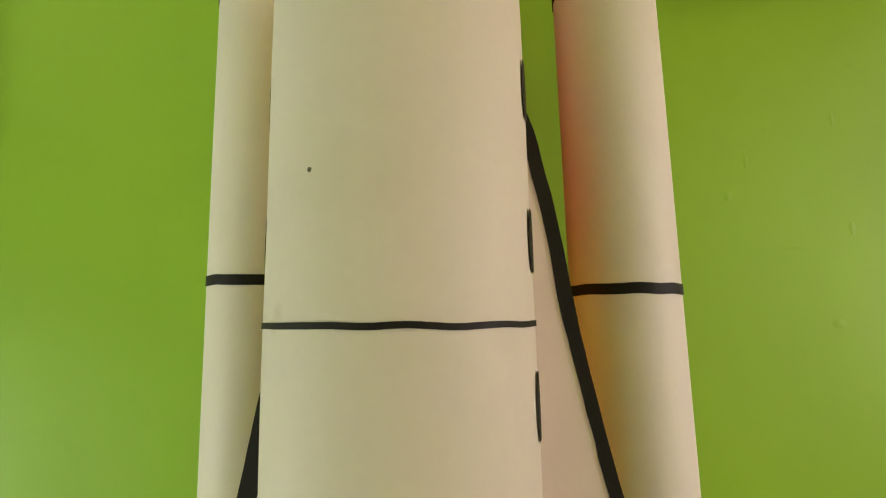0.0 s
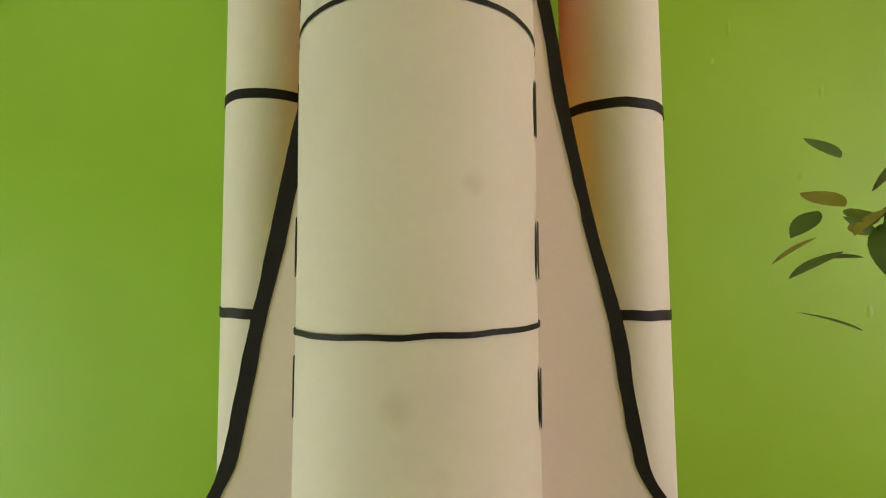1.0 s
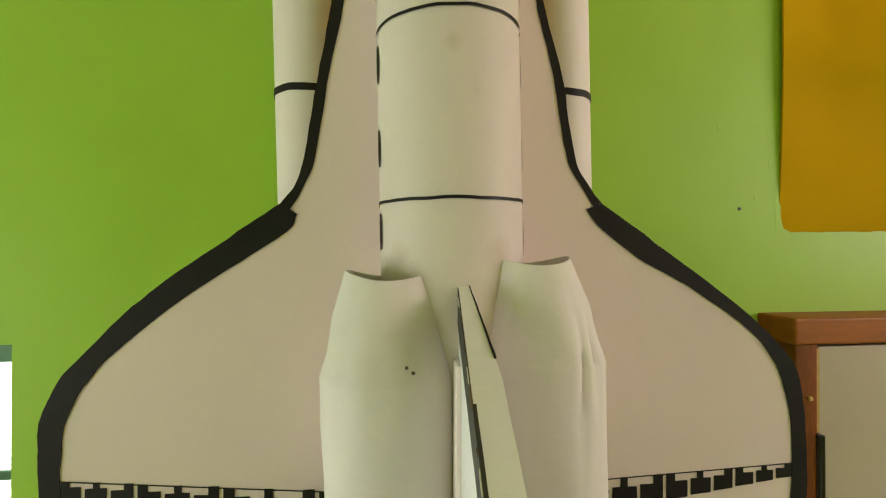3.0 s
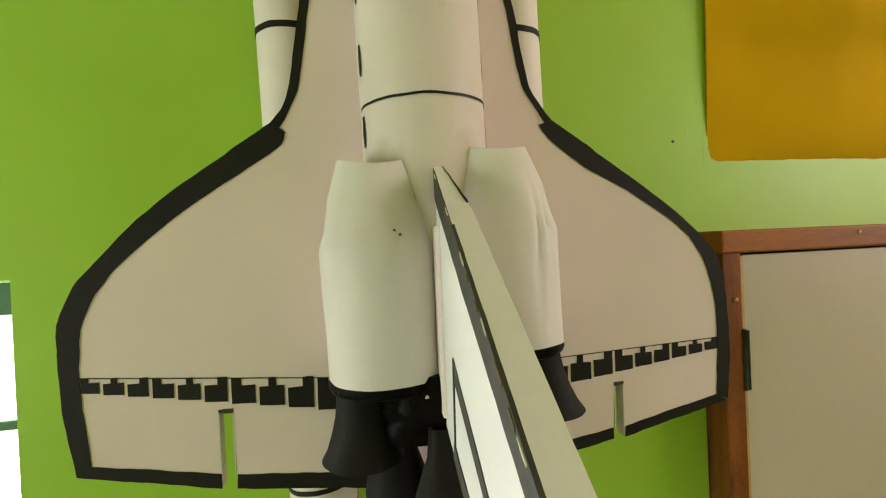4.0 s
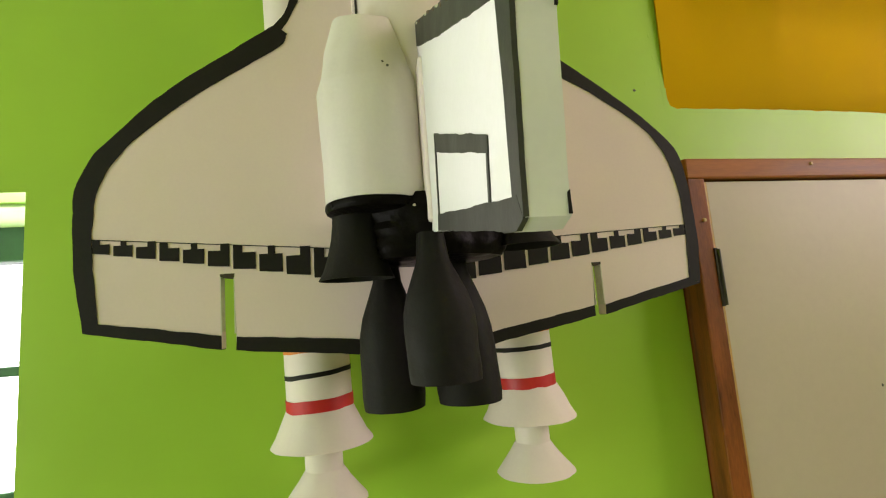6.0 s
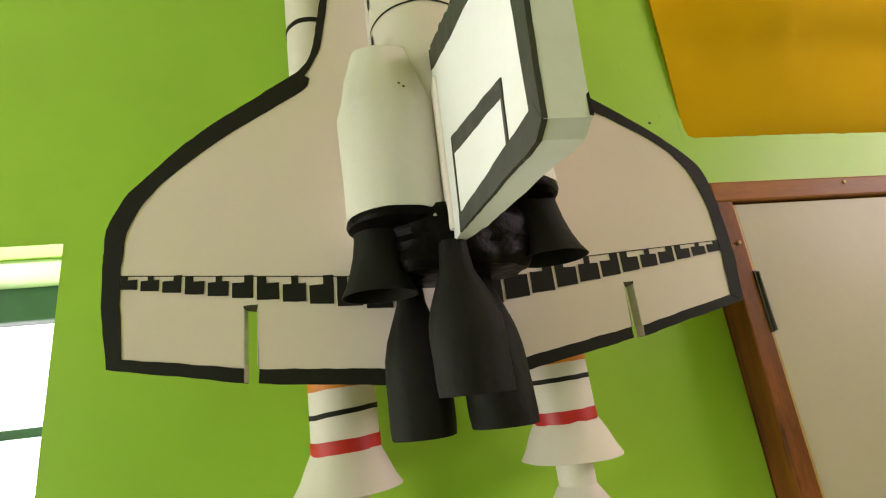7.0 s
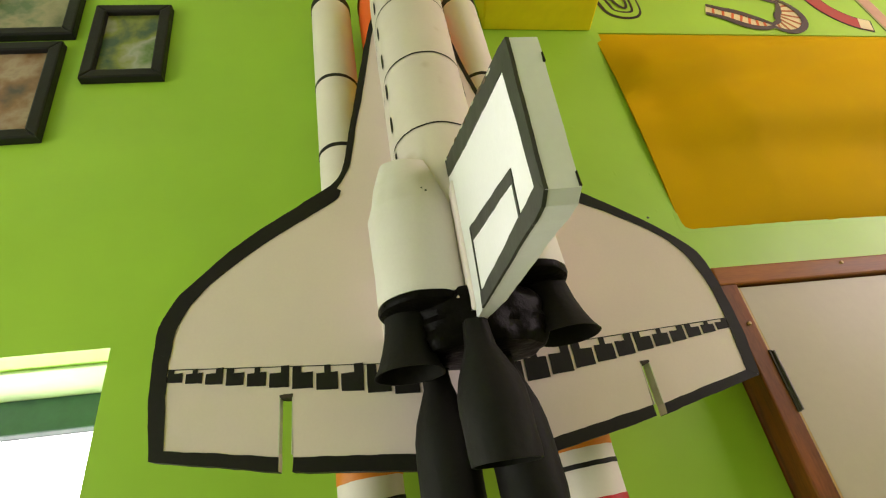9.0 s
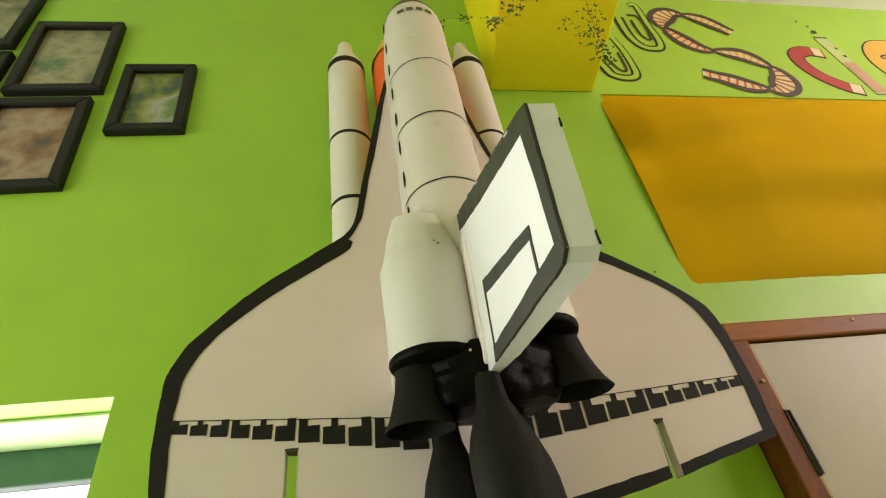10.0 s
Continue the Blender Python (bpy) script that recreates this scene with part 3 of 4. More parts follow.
def side_mark(s, z, a0, a1, h):
    """A short black dash drawn down the tube's flank."""
    bm = bmesh.new()
    rows = []
    for k in range(5):
        w = (0.55, 0.95, 1.0, 0.9, 0.6)[k]
        rows.append([bm.verts.new((s * (FR + 0.0009) * math.cos(radians(a)), FY - (FR + 0.0009) * math.sin(radians(a)), z + h * (k / 4 - 0.5)))
                     for a in [(a0 + a1) / 2 + (a1 - a0) * w * (j / 3 - 0.5) for j in range(4)]])
    for a, b in zip(rows, rows[1:]):
        for j in range(3):
            bm.faces.new((a[j], a[j + 1], b[j + 1], b[j]))
    sp("side_mark", bm, BLACK, fuselage, hang=HF)


for k in range(9):
    side_mark(-1, 2.117 + 0.0733 * k, 8, 17, 0.032)
    side_mark(1, 2.111 + 0.0747 * k, 9, 19, 0.030)
for x in (-0.030, -0.011, 0.009, 0.028):
    bm = bmesh.new()
    rows = []
    for z in (2.688, 2.694, 2.701):
        rr = nose_r(z) + 0.0012
        rows.append([bm.verts.new((x + dx, FY - math.sqrt(rr * rr - (x + dx) ** 2), z)) for dx in (-0.0065, 0, 0.0065)])
    for a, b in zip(rows, rows[1:]):
        for j in range(2):
            bm.faces.new((a[j], a[j + 1], b[j + 1], b[j]))
    sp("cockpit_window", bm, GREY, fuselage, hang=HF)
rows = []
for k in range(6):
    z = 2.735 + 0.006 * k
    rows.append(section(nose_r(z) + 0.001, z, -0.025))
sp("nose_tip", loft(rows, cap=False), GREY, fuselage, "dark grey marker nose band", smooth=50, hang=HF)
bm = bmesh.new()
bm.faces.new([bm.verts.new((-0.0238 + r * math.cos(a), FY - math.sqrt(FR ** 2 - -0.0238 ** 2) - 0.001, 2.5786 + 1.2 * r * math.sin(a))) for r, a in [((0.0008, 0.0010)[i % 2], 2 * math.pi * i / 9) for i in range(9)]])
sp("pin_hole", bm, GREY, fuselage, hang=HF)


def pod(cx, name_label):
    """Engine pod: paper cylinder below, a cut-open cone above."""
    r0, cy = 0.053, -0.1136
    crease = 0.0065 if cx > 0 else 0.001
    lift = 0.016 if cx > 0 else 0.004
    up = 0.027 if cx > 0 else 0.002
    bm = bmesh.new()
    seg = 88

    def ring(r, z, x, y, cut=0.0, inner=0.0):
        out = []
        for i in range(seg):
            a = 2 * math.pi * i / seg
            rr = r - inner + 0.0022 * noise.noise(Vector((math.cos(a) * 2, math.sin(a) * 2, z * 30 + cx * 50))) - crease * max(0.0, 1 - abs((a - 5.12 - 2.5 * (z - 2.08)) / 0.09)) * max(0.0, 1 - abs(z - 2.075) / 0.055)
            c = math.cos(a)
            inward = max(0.0, -c if cx > 0 else c)
            # second shallow dent on the creased pod, and the side pressed against the fin
            rr -= 0.8 * crease * max(0.0, 1 - abs((a - 5.42 - 1.2 * (z - 2.09)) / 0.09)) * max(0.0, 1 - abs(z - 2.09) / 0.03)
            out.append(bm.verts.new((x + 1.02 * rr * c - math.copysign(0.010, cx) * inward ** 2 * min(1.0, max(0.25, (2.135 - z) / 0.065)), y + rr * math.sin(a), z + cut * math.cos(2 * a))))
        return out

    tx = cx * 0.93
    outer = [ring(r0 * 0.985, 1.943 + up, cx, cy), ring(r0 * 0.99, 1.985 + lift, cx, cy), ring(r0 * 0.99, 2.03 + lift, cx, cy), ring(r0, 2.066 + lift, cx, cy),
             ring(r0 * 0.985, 2.070 + lift, cx, cy), ring(r0 * 0.928, 2.084 + lift, cx - 0.002 * cx / abs(cx) * 0.35, cy), ring(r0 * 0.872, 2.098 + lift, cx - 0.004 * cx / abs(cx) * 0.35, cy, 0.001), ring(r0 * 0.815, 2.112 + lift, (cx + tx) / 2, cy, 0.003), ring(0.0335, 2.150 + lift, tx, cy + 0.004, 0.0035)]
    inner = [ring(0.0335, 2.1496 + lift, tx, cy + 0.004, 0.0035, 0.0012), ring(r0 * 0.815, 2.112 + lift, (cx + tx) / 2, cy, 0.003, 0.0015), ring(r0, 2.06 + lift, cx, cy, 0, 0.002)]
    rings = outer + inner
    for a, b in zip(rings, rings[1:]):
        for i in range(seg):
            j = (i + 1) % seg
            bm.faces.new((a[i], a[j], b[j], b[i]))
    bm.faces.new(rings[0])
    bm.faces.new(rings[-1][::-1])
    p = sp("engine_pod", bm, PODPAPER, label=name_label, smooth=40)
    sp("pod_rim", lathe([(r0 * 0.80, 1.930 + up), (r0 * 0.965, 1.9335 + up), (r0 * 1.000, 1.938 + up), (r0 * 0.99, 1.9425 + up)], cx, cy, 66, dent=0.004, wide=1.02), GLOSS, p, "crumpled glossy black rim", smooth=40)
    # straight flank between pod and wing
    sp("pod_flank", boxed(cx - r0 * 0.93, cx + r0 * 0.93, cy + 0.02, -0.0005, 1.945 + up, 2.05, bevel=0.004), PAPER, p)
    return p


pod_l = pod(-0.0635, "creased white paper engine pod")
pod_r = pod(0.0694, "creased white paper engine pod")
for x, z in ((-0.0465, 2.087), (-0.0415, 2.083)):
    bm = lathe([(0.0016, 0), (0.0012, 0.001)], 0, 0, 7)
    bmesh.ops.transform(bm, matrix=Matrix.Translation((x, -0.1136 - 0.0475, z)) @ Matrix.Rotation(radians(90), 4, "X"), verts=bm.verts[:])
    sp("pin_hole", bm, GREY, pod_l)

# tail fin
FX0, FX1 = -0.0008, 0.0190
FIN = [(-0.05, 2.164), (-0.112, 2.1625), (-0.124, 2.1555), (-0.28, 2.0705), (-0.450, 1.9795), (-0.4655, 1.9685), (-0.4555, 1.8605), (-0.445, 1.8575), (-0.2085, 1.8985), (-0.10, 1.912), (-0.05, 1.912)]


def skew(bm):
    """The fin stands a few degrees off square and thins towards its root."""
    for v in bm.verts:
        full = min(1.0, max(0.42, (-v.co.y - 0.07) / 0.16))
        v.co.x = (FX0 + (v.co.x - FX0) * full if v.co.x > FX0 else v.co.x) + 0.0494 * v.co.y
    return bm


def side(x, sgn):
    return lambda a, b, d: (x - sgn * d, a, b)


def fin():
    bm = prism(wob(FIN, 0.0011, 0.009, True), lambda a, b, d: (FX0 + d, a, b), FX1 - FX0)
    es = [e for e in bm.edges if len(e.link_faces) == 2 and e.calc_face_angle(0) > 1.2 and abs(e.verts[0].co.x - e.verts[1].co.x) < 1e-5]
    bmesh.ops.bevel(bm, geom=es, offset=0.0028, segments=3, affect="EDGES", profile=0.5)
    return skew(bm)


tail = sp("tail_fin", fin(), FINPAPER, hang=(0, 0), label="white boxed tail fin with black borders")
TRIMS = {
    "fin_border": [
        [(-0.128, 2.1520), (-0.28, 2.0708), (-0.450, 1.9798), (-0.4657, 1.9688), (-0.4455, 1.9635), (-0.28, 2.044), (-0.140, 2.1165)],
        [(-0.4659, 1.9687), (-0.4558, 1.8608), (-0.4430, 1.8660), (-0.4450, 1.945), (-0.4440, 1.9655)],
        [(-0.4556, 1.8602), (-0.445, 1.8572), (-0.2085, 1.8982), (-0.2140, 1.9125), (-0.430, 1.8745), (-0.450, 1.8715)]],
    "rudder_line": [
        [(-0.2245, 1.984), (-0.4100, 1.913), (-0.4090, 1.9035), (-0.2250, 1.9665)],
        [(-0.4100, 1.913), (-0.4060, 1.913), (-0.4005, 1.878), (-0.4045, 1.877)],
        [(-0.2245, 1.983), (-0.2290, 1.974), (-0.2205, 1.911), (-0.2160, 1.911)]]}
for nm, polys in TRIMS.items():
    for k, poly in enumerate(polys):
        for x, sgn in ((FX0 - 0.0007 - 0.0002 * k, -1), (FX1 + 0.0006, 1)):
            if sgn > 0:
                poly = [(a + 0.004, b - 0.004) for a, b in poly]
                if nm == "fin_border" and poly[0][1] < 2.1:
                    continue
            sp(nm, skew(prism(wob(poly, 0.0009, 0.006, True), side(x, sgn), 0.0025)), FINBLACK, tail, hang=(0, 0))
# thin ink line along the fin's front edge
line = wob([(-0.128 - 0.0055 * i, 2.1535 - 0.0029 * i) for i in range(17)], 0.0012, 0.014)
sp("edge_line", skew(prism(line + [(a, b - 0.0022) for a, b in line[::-1]], side(FX1 + 0.0005, 1), 0.0016)), BLACK, tail, hang=(0, 0))
# brown chips where the paint has worn off the fin's leading edge
chip_rnd = random.Random(21)
for k in range(13):
    u = 0.10 + 0.068 * k + chip_rnd.uniform(-0.02, 0.02)
    cy, cz = -0.128 - 0.322 * u, 2.1525 - 0.173 * u - chip_rnd.uniform(0.0015, 0.0045)
    long, tall = chip_rnd.uniform(0.004, 0.013), chip_rnd.uniform(0.0010, 0.0024)
    shape = [(cy + long / 2, cz + 0.27 * long + tall), (cy - long / 2, cz - 0.27 * long + tall), (cy - long / 2, cz - 0.27 * long), (cy, cz - tall * 0.5), (cy + long / 2, cz + 0.27 * long)]
    sp("paint_chip", skew(prism(wob(shape, 0.0007, 0.002, True), side(FX0 - 0.0013, -1), 0.0010)), (EDGE, CHIP, CHIP)[k % 3], tail, hang=(0, 0))
# torn paper scabs on the fin's thick edge
for y, z, h in ((-0.4640, 1.952, 0.008), (-0.4555, 1.867, 0.010)):
    sp("torn_patch", skew(prism(wob([(FX1 - 0.0012, z - h / 2), (FX1 + 0.0004, z - h / 2), (FX1 + 0.0004, z + h / 2), (FX1 - 0.0008, z + h * 0.4)], 0.0007, 0.002, True), lambda a, b, d, y=y: (a, y - 0.001 + d, b), 0.003)), SOOT, tail, hang=(0, 0))
sp("fin_root", skew(boxed(FX0 - 0.004, FX1 + 0.004, -0.17, -0.03, 1.915, 2.09, bevel=0.003)), PAPER, tail, hang=(0, 0))

# engines
mount = sp("engine_mount", lathe([(0.040, 1.880), (0.056, 1.883), (0.060, 1.890), (0.063, 1.898), (0.062, 1.906), (0.066, 1.914), (0.064, 1.922), (0.067, 1.932), (0.064, 1.942), (0.058, 1.950)], 0.0, -0.096, 90, dent=0.009, wide=1.32), GLOSS, label="crumpled glossy black engine mount", smooth=40)


def nozzle(prof, cx, cy, lean, label):
    t = 0.0018
    inner = [(max(0.004, r - t), z) for r, z in prof[::-1]]
    bm = lathe(prof + [(inner[0][0], prof[-1][1])] + inner, cx, cy, 36, lean=lean, cap=False, dent=0.0022)
    return sp("engine_nozzle", bm, SOOT, mount, label, smooth=45)


BOTTLE = [(0.014, 1.905), (0.0155, 1.885), (0.017, 1.868), (0.023, 1.850), (0.031, 1.826), (0.0355, 1.805), (0.0365, 1.785), (0.036, 1.76), (0.0365, 1.735), (0.0355, 1.722)]
nozzle([(r, z - 0.004) for r, z in BOTTLE], -0.054, -0.055, (0.02, 0.0), "matt black bottle-shaped paper nozzle")
nozzle(BOTTLE, 0.021, -0.083, (-0.03, 0.0), "matt black bottle-shaped paper nozzle")
nozzle([(r * 0.99, 1.905 + (z - 1.905) * 0.80) for r, z in BOTTLE], -0.0138, -0.1555, (0.0, 0.06), "matt black bottle-shaped paper nozzle")
BELL = [(0.030, 1.936), (0.029, 1.920), (0.0292, 1.903), (0.0325, 1.885), (0.0372, 1.870), (0.0425, 1.860)]
nozzle([(r * 0.945, z + 0.005) for r, z in BELL], -0.083, -0.109, (0.09, 0.05), "matt black flared paper nozzle")
nozzle([(r * 0.945, z + 0.032) for r, z in BELL], 0.094, -0.103, (-0.16, 0.05), "matt black flared paper nozzle")

# dried glue where the pods meet the engine mount
rnd = random.Random(11)
for k in range(9):
    x, y, z = rnd.uniform(-0.040, -0.012), rnd.uniform(-0.162, -0.140), rnd.uniform(1.931, 1.946)
    r = rnd.uniform(0.0012, 0.0028)
    bm = bmesh.new()
    bmesh.ops.create_icosphere(bm, subdivisions=1, radius=r)
    for v in bm.verts:
        v.co = Vector((v.co.x * rnd.uniform(0.8, 1.6), v.co.y, v.co.z * rnd.uniform(0.7, 1.3))) + Vector((x, y, z))
    sp("glue_lump", bm, GLUE, mount, "dried yellowish glue" if k == 0 else "", smooth=80)

# tank and boosters behind the wing
tank = sp("fuel_tank", lathe([(0.084, 1.86), (0.0845, 2.3), (0.0845, 2.80), (0.079, 2.86), (0.066, 2.91), (0.045, 2.95), (0.02, 2.975), (0.004, 2.985)], 0.002, 0.1055, 44), TANK, label="orange painted paper fuel tank", smooth=50)
sp("tank_sleeve", lathe([(0.0852, 1.865), (0.0857, 2.3), (0.0857, 2.575)], 0.002, 0.1055, 44, cap=False), TANKAMB, tank, "amber painted lower tank", smooth=50)
sp("tank_collar", lathe([(0.0850, 2.845), (0.080, 2.868), (0.0672, 2.912), (0.0665, 2.911)], 0.002, 0.1055, 44, cap=False), MYEL, tank, "yellow painted tank shoulder", smooth=50)


def booster(s):
    cx, cy, r, lean = (0.1559, 0.100, 0.0443, 0.0229) if s > 0 else (-0.1568, 0.100, 0.0458, 0.0254)
    HB = (0.3 * lean, lean)
    b = sp("booster", lathe([(r, 1.700), (r * 1.005, 1.95), (r * 0.995, 2.2), (r, 2.45), (r * 1.004, 2.7), (r, 2.835), (r * 0.93, 2.850), (0.022, 2.900), (0.019, 2.938), (0.012, 2.946)], cx, cy, 40, dent=0.0006), PAPER, label="rolled white paper rocket booster", smooth=35, hang=HB)

    def hoop(name, z, h, m, tilt=0.0, out=0.0009):
        bm = lathe([(r + 0.0002, z - h / 2), (r + out, z - h / 2), (r + out, z + h / 2), (r + 0.0002, z + h / 2)], cx, cy, 40, cap=False)
        for v in bm.verts:
            v.co.z += tilt * (v.co.x - cx) * 1.0 + 0.0008 * noise.noise(Vector((v.co.x * 60, v.co.y * 60, z)))
        return sp(name, bm, m, b, smooth=60, hang=HB)

    for z in ((2.546, 2.369, 2.19) if s > 0 else (2.554, 2.364, 2.178)):
        hoop("black_ring", z, 0.0085, BLACK)
    hoop("black_cap_ring", 2.823, 0.020, BLACK)
    hoop("black_ring", 1.751 if s < 0 else 1.760, 0.0065, BLACK, 0.09 if s < 0 else 0.05)
    hoop("orange_ring", 1.791, 0.018, TANKYEL, 0.05)
    hoop("red_ring", 1.7095, 0.0165, RED, 0.04, 0.0014)
    t = 0.0012
    cone = [(r * 0.98, 1.705), (0.054, 1.686), (0.0635, 1.666), (0.0712, 1.654)]
    bm = lathe(cone + [(0.0705, 1.6535)] + [(q - t, z) for q, z in cone[::-1]], cx, cy, 40, cap=False, dent=0.003)
    sp("flared_skirt", bm, PAPER, b, "flared white paper skirt", smooth=45, hang=HB)
    sp("thrust_tube", lathe([(0.0262, 1.608), (0.0262, 1.69)], cx, cy, 28), PAPER, b, smooth=45, hang=HB)
    cone = [(0.0264, 1.618), (0.036, 1.603), (0.049, 1.586), (0.0585, 1.574)]
    bm = lathe(cone + [(0.0578, 1.5735)] + [(q - t, z) for q, z in cone[::-1]], cx, cy, 36, cap=False, dent=0.003)
    sp("flared_nozzle", bm, PAPER, b, smooth=45, hang=HB)
    # stand-off that carries the booster on the wall
    sp("stand_off", boxed(cx - 0.02, cx + 0.02, cy + 0.02, 0.1905 + 0.035 * cx, 2.30, 2.34), EDGE, b, hang=HB)


for s in (1, -1):
    booster(s)


# ---- pictures ----
def picture(cx, z0, z1, w, lean, cols, seed, label):
    root = tagged(new("framed_picture"), label, "picture", group="pictures on the wall")
    h, b = z1 - z0, 0.026
    root.matrix_world = pose(cx, 0, (z0 + z1) / 2, 0, lean, 0)

    def bar(pts):
        bm = prism(pts, lambda a, c, d: (a, -0.002 - d, c), 0.02)
        es = [e for e in bm.edges if all(v.co.y < -0.02 for v in e.verts)]
        bmesh.ops.bevel(bm, geom=es, offset=0.004, segments=2, affect="EDGES", profile=0.5)
        part("frame_bar", bm, FRAME, root)

    X, Z = w / 2, h / 2
    bar([(-X, -Z), (X, -Z), (X - b, -Z + b), (-X + b, -Z + b)])
    bar([(-X, Z), (-X + b, Z - b), (X - b, Z - b), (X, Z)])
    bar([(-X, -Z), (-X + b, -Z + b), (-X + b, Z - b), (-X, Z)])
    bar([(X, -Z), (X, Z), (X - b, Z - b), (X - b, -Z + b)])
    part("print", boxed(-X + b, X - b, -0.008, -0.0015, -Z + b, Z - b), photo_mat("print", cols, seed), root, "faded colour print")
    return root


GR = [(0.05, 0.09, 0.05), (0.12, 0.17, 0.09), (0.22, 0.20, 0.12), (0.35, 0.30, 0.19)]
picture(-0.651, 2.688, 2.954, 0.173, -2.6, [(0.05, 0.09, 0.05), (0.12, 0.2, 0.05), (0.22, 0.24, 0.05), (0.36, 0.36, 0.3)], 1.0, "black framed small print of blurred green foliage")
picture(-0.892, 2.833, 3.147, 0.216, -3.4, GR, 4.0, "black framed print with soft brown and green shapes")
picture(-0.885, 2.503, 2.805, 0.214, -3.4, [(0.08, 0.06, 0.045), (0.14, 0.09, 0.06), (0.24, 0.12, 0.06), (0.38, 0.26, 0.18)], 7.0, "black framed print with soft rusty brown shapes")
picture(-1.149, 3.022, 3.30, 0.222, -1.0, GR, 9.0, "black framed print with pale green shapes")
picture(-1.129, 2.66, 2.99, 0.222, -1.0, GR, 12.0, "black framed print with pale green shapes")


# ---- wall lettering drawn from science things ----
def ink(pts, w, m, parent, name, y=-0.0012, taper=None):
    """A painted stroke on the wall, w wide."""
    pts = [Vector(p) for p in pts]
    bm = bmesh.new()
    l, r = [], []
    for i, p in enumerate(pts):
        d = (pts[min(i + 1, len(pts) - 1)] - pts[max(i - 1, 0)]).normalized()
        n = Vector((-d.y, d.x)) * (w / 2 * (taper(i / (len(pts) - 1)) if taper else 1))
        l.append(bm.verts.new((p.x + n.x, y, p.y + n.y)))
        r.append(bm.verts.new((p.x - n.x, y, p.y - n.y)))
    for i in range(len(pts) - 1):
        bm.faces.new((l[i], l[i + 1], r[i + 1], r[i]))
    thicken(bm, 0.0006)
    return part(name, bm, m, parent)


def smooth_line(pts, k=10):
    out = []
    P = [Vector(p) for p in pts]
    P = [P[0] * 2 - P[1]] + P + [P[-1] * 2 - P[-2]]
    for i in range(1, len(P) - 2):
        for j in range(k):
            t = j / k
            a, b, c, d = P[i - 1], P[i], P[i + 1], P[i + 2]
            out.append(0.5 * ((2 * b) + (c - a) * t + (2 * a - 5 * b + 4 * c - d) * t * t + (3 * b - a - 3 * c + d) * t ** 3))
    out.append(P[-2])
    return out


def clip_letter(outer, hook):
    """A letter like a bent paper clip."""
    root = tagged(new("wall_letter"), "black paper-clip shaped letter painted on the wall", "wall letter", group="wall lettering")
    line = smooth_line(outer)
    ink(line, 0.040, INK, root, "clip_wire", -0.0012, lambda t: 1.15 - 0.5 * t)
    ink(line, 0.023, GREEN, root, "clip_gap", -0.0022, lambda t: 0.85 - 0.1 * t)
    ink(smooth_line(hook), 0.009, INK, root, "clip_wire", -0.0030)
    return root


clip_letter([(0.615, 3.16), (0.65, 3.043), (0.667, 2.992), (0.712, 2.977), (0.748, 2.992), (0.757, 3.048), (0.755, 3.14), (0.743, 3.213)], [(0.672, 3.09), (0.700, 3.022), (0.725, 3.022), (0.730, 3.12)])
clip_letter([(0.815, 3.36), (0.815, 3.23), (0.844, 3.162), (0.903, 3.160), (0.921, 3.217), (0.920, 3.313), (0.922, 3.45), (0.893, 3.452)], [(0.862, 3.34), (0.862, 3.25), (0.880, 3.210), (0.897, 3.230), (0.898, 3.36), (0.858, 3.375)])


def dna_letter():
    root = tagged(new("wall_letter"), "letter S painted as a twisted DNA strand", "wall letter", group="wall lettering")
    path = smooth_line([(1.25, 3.282), (1.209, 3.327), (1.162, 3.368), (1.107, 3.394), (1.044, 3.404), (0.991, 3.361), (0.976, 3.308), (0.994, 3.26), (1.026, 3.207), (1.073, 3.164), (1.149, 3.147), (1.214, 3.131), (1.262, 3.093), (1.297, 3.046), (1.296, 2.982), (1.254, 2.937), (1.196, 2.938), (1.136, 2.954), (1.074, 2.985), (1.0, 3.015)], 10)
    n = len(path)

    def wave(t, s):
        u = abs(math.sin(6 * math.pi * t)) ** 0.7
        big = 1.0 + 0.45 * math.exp(-((t - 0.25) / 0.07) ** 2) + 0.6 * math.exp(-((t - 0.75) / 0.07) ** 2)
        return s * 0.026 * big * max(u, 0.75 if t < 0.06 or t > 0.94 else 0.0)

    sides = {1: [], -1: []}
    for i, p in enumerate(path):
        d = (path[min(i + 1, n - 1)] - path[max(i - 1, 0)]).normalized()
        nn = Vector((-d.y, d.x))
        for s in (1, -1):
            sides[s].append(p + nn * (wave(i / (n - 1), s) + s * 0.004))
    bm = bmesh.new()
    a = [bm.verts.new((p.x, -0.0012, p.y)) for p in sides[1]]
    b = [bm.verts.new((p.x, -0.0012, p.y)) for p in sides[-1]]
    for i in range(n - 1):
        bm.faces.new((a[i], a[i + 1], b[i + 1], b[i]))
    thicken(bm, 0.0006)
    part("strand_fill", bm, CREAM, root)
    for s in (1, -1):
        ink(sides[s], 0.019, MDARK, root, "strand", -0.0030 - 0.0003 * s, lambda t: 0.7 + 0.5 * abs(math.sin(6 * math.pi * t)))
    for i in range(3, n - 2, 4):
        if (sides[1][i] - sides[-1][i]).length > 0.028:
            ink([sides[1][i], sides[-1][i]], 0.008, (MYEL, MRUST, MORANGE)[int(6 * i / n) % 3], root, "rung", -0.0022)
    return root


dna_letter()


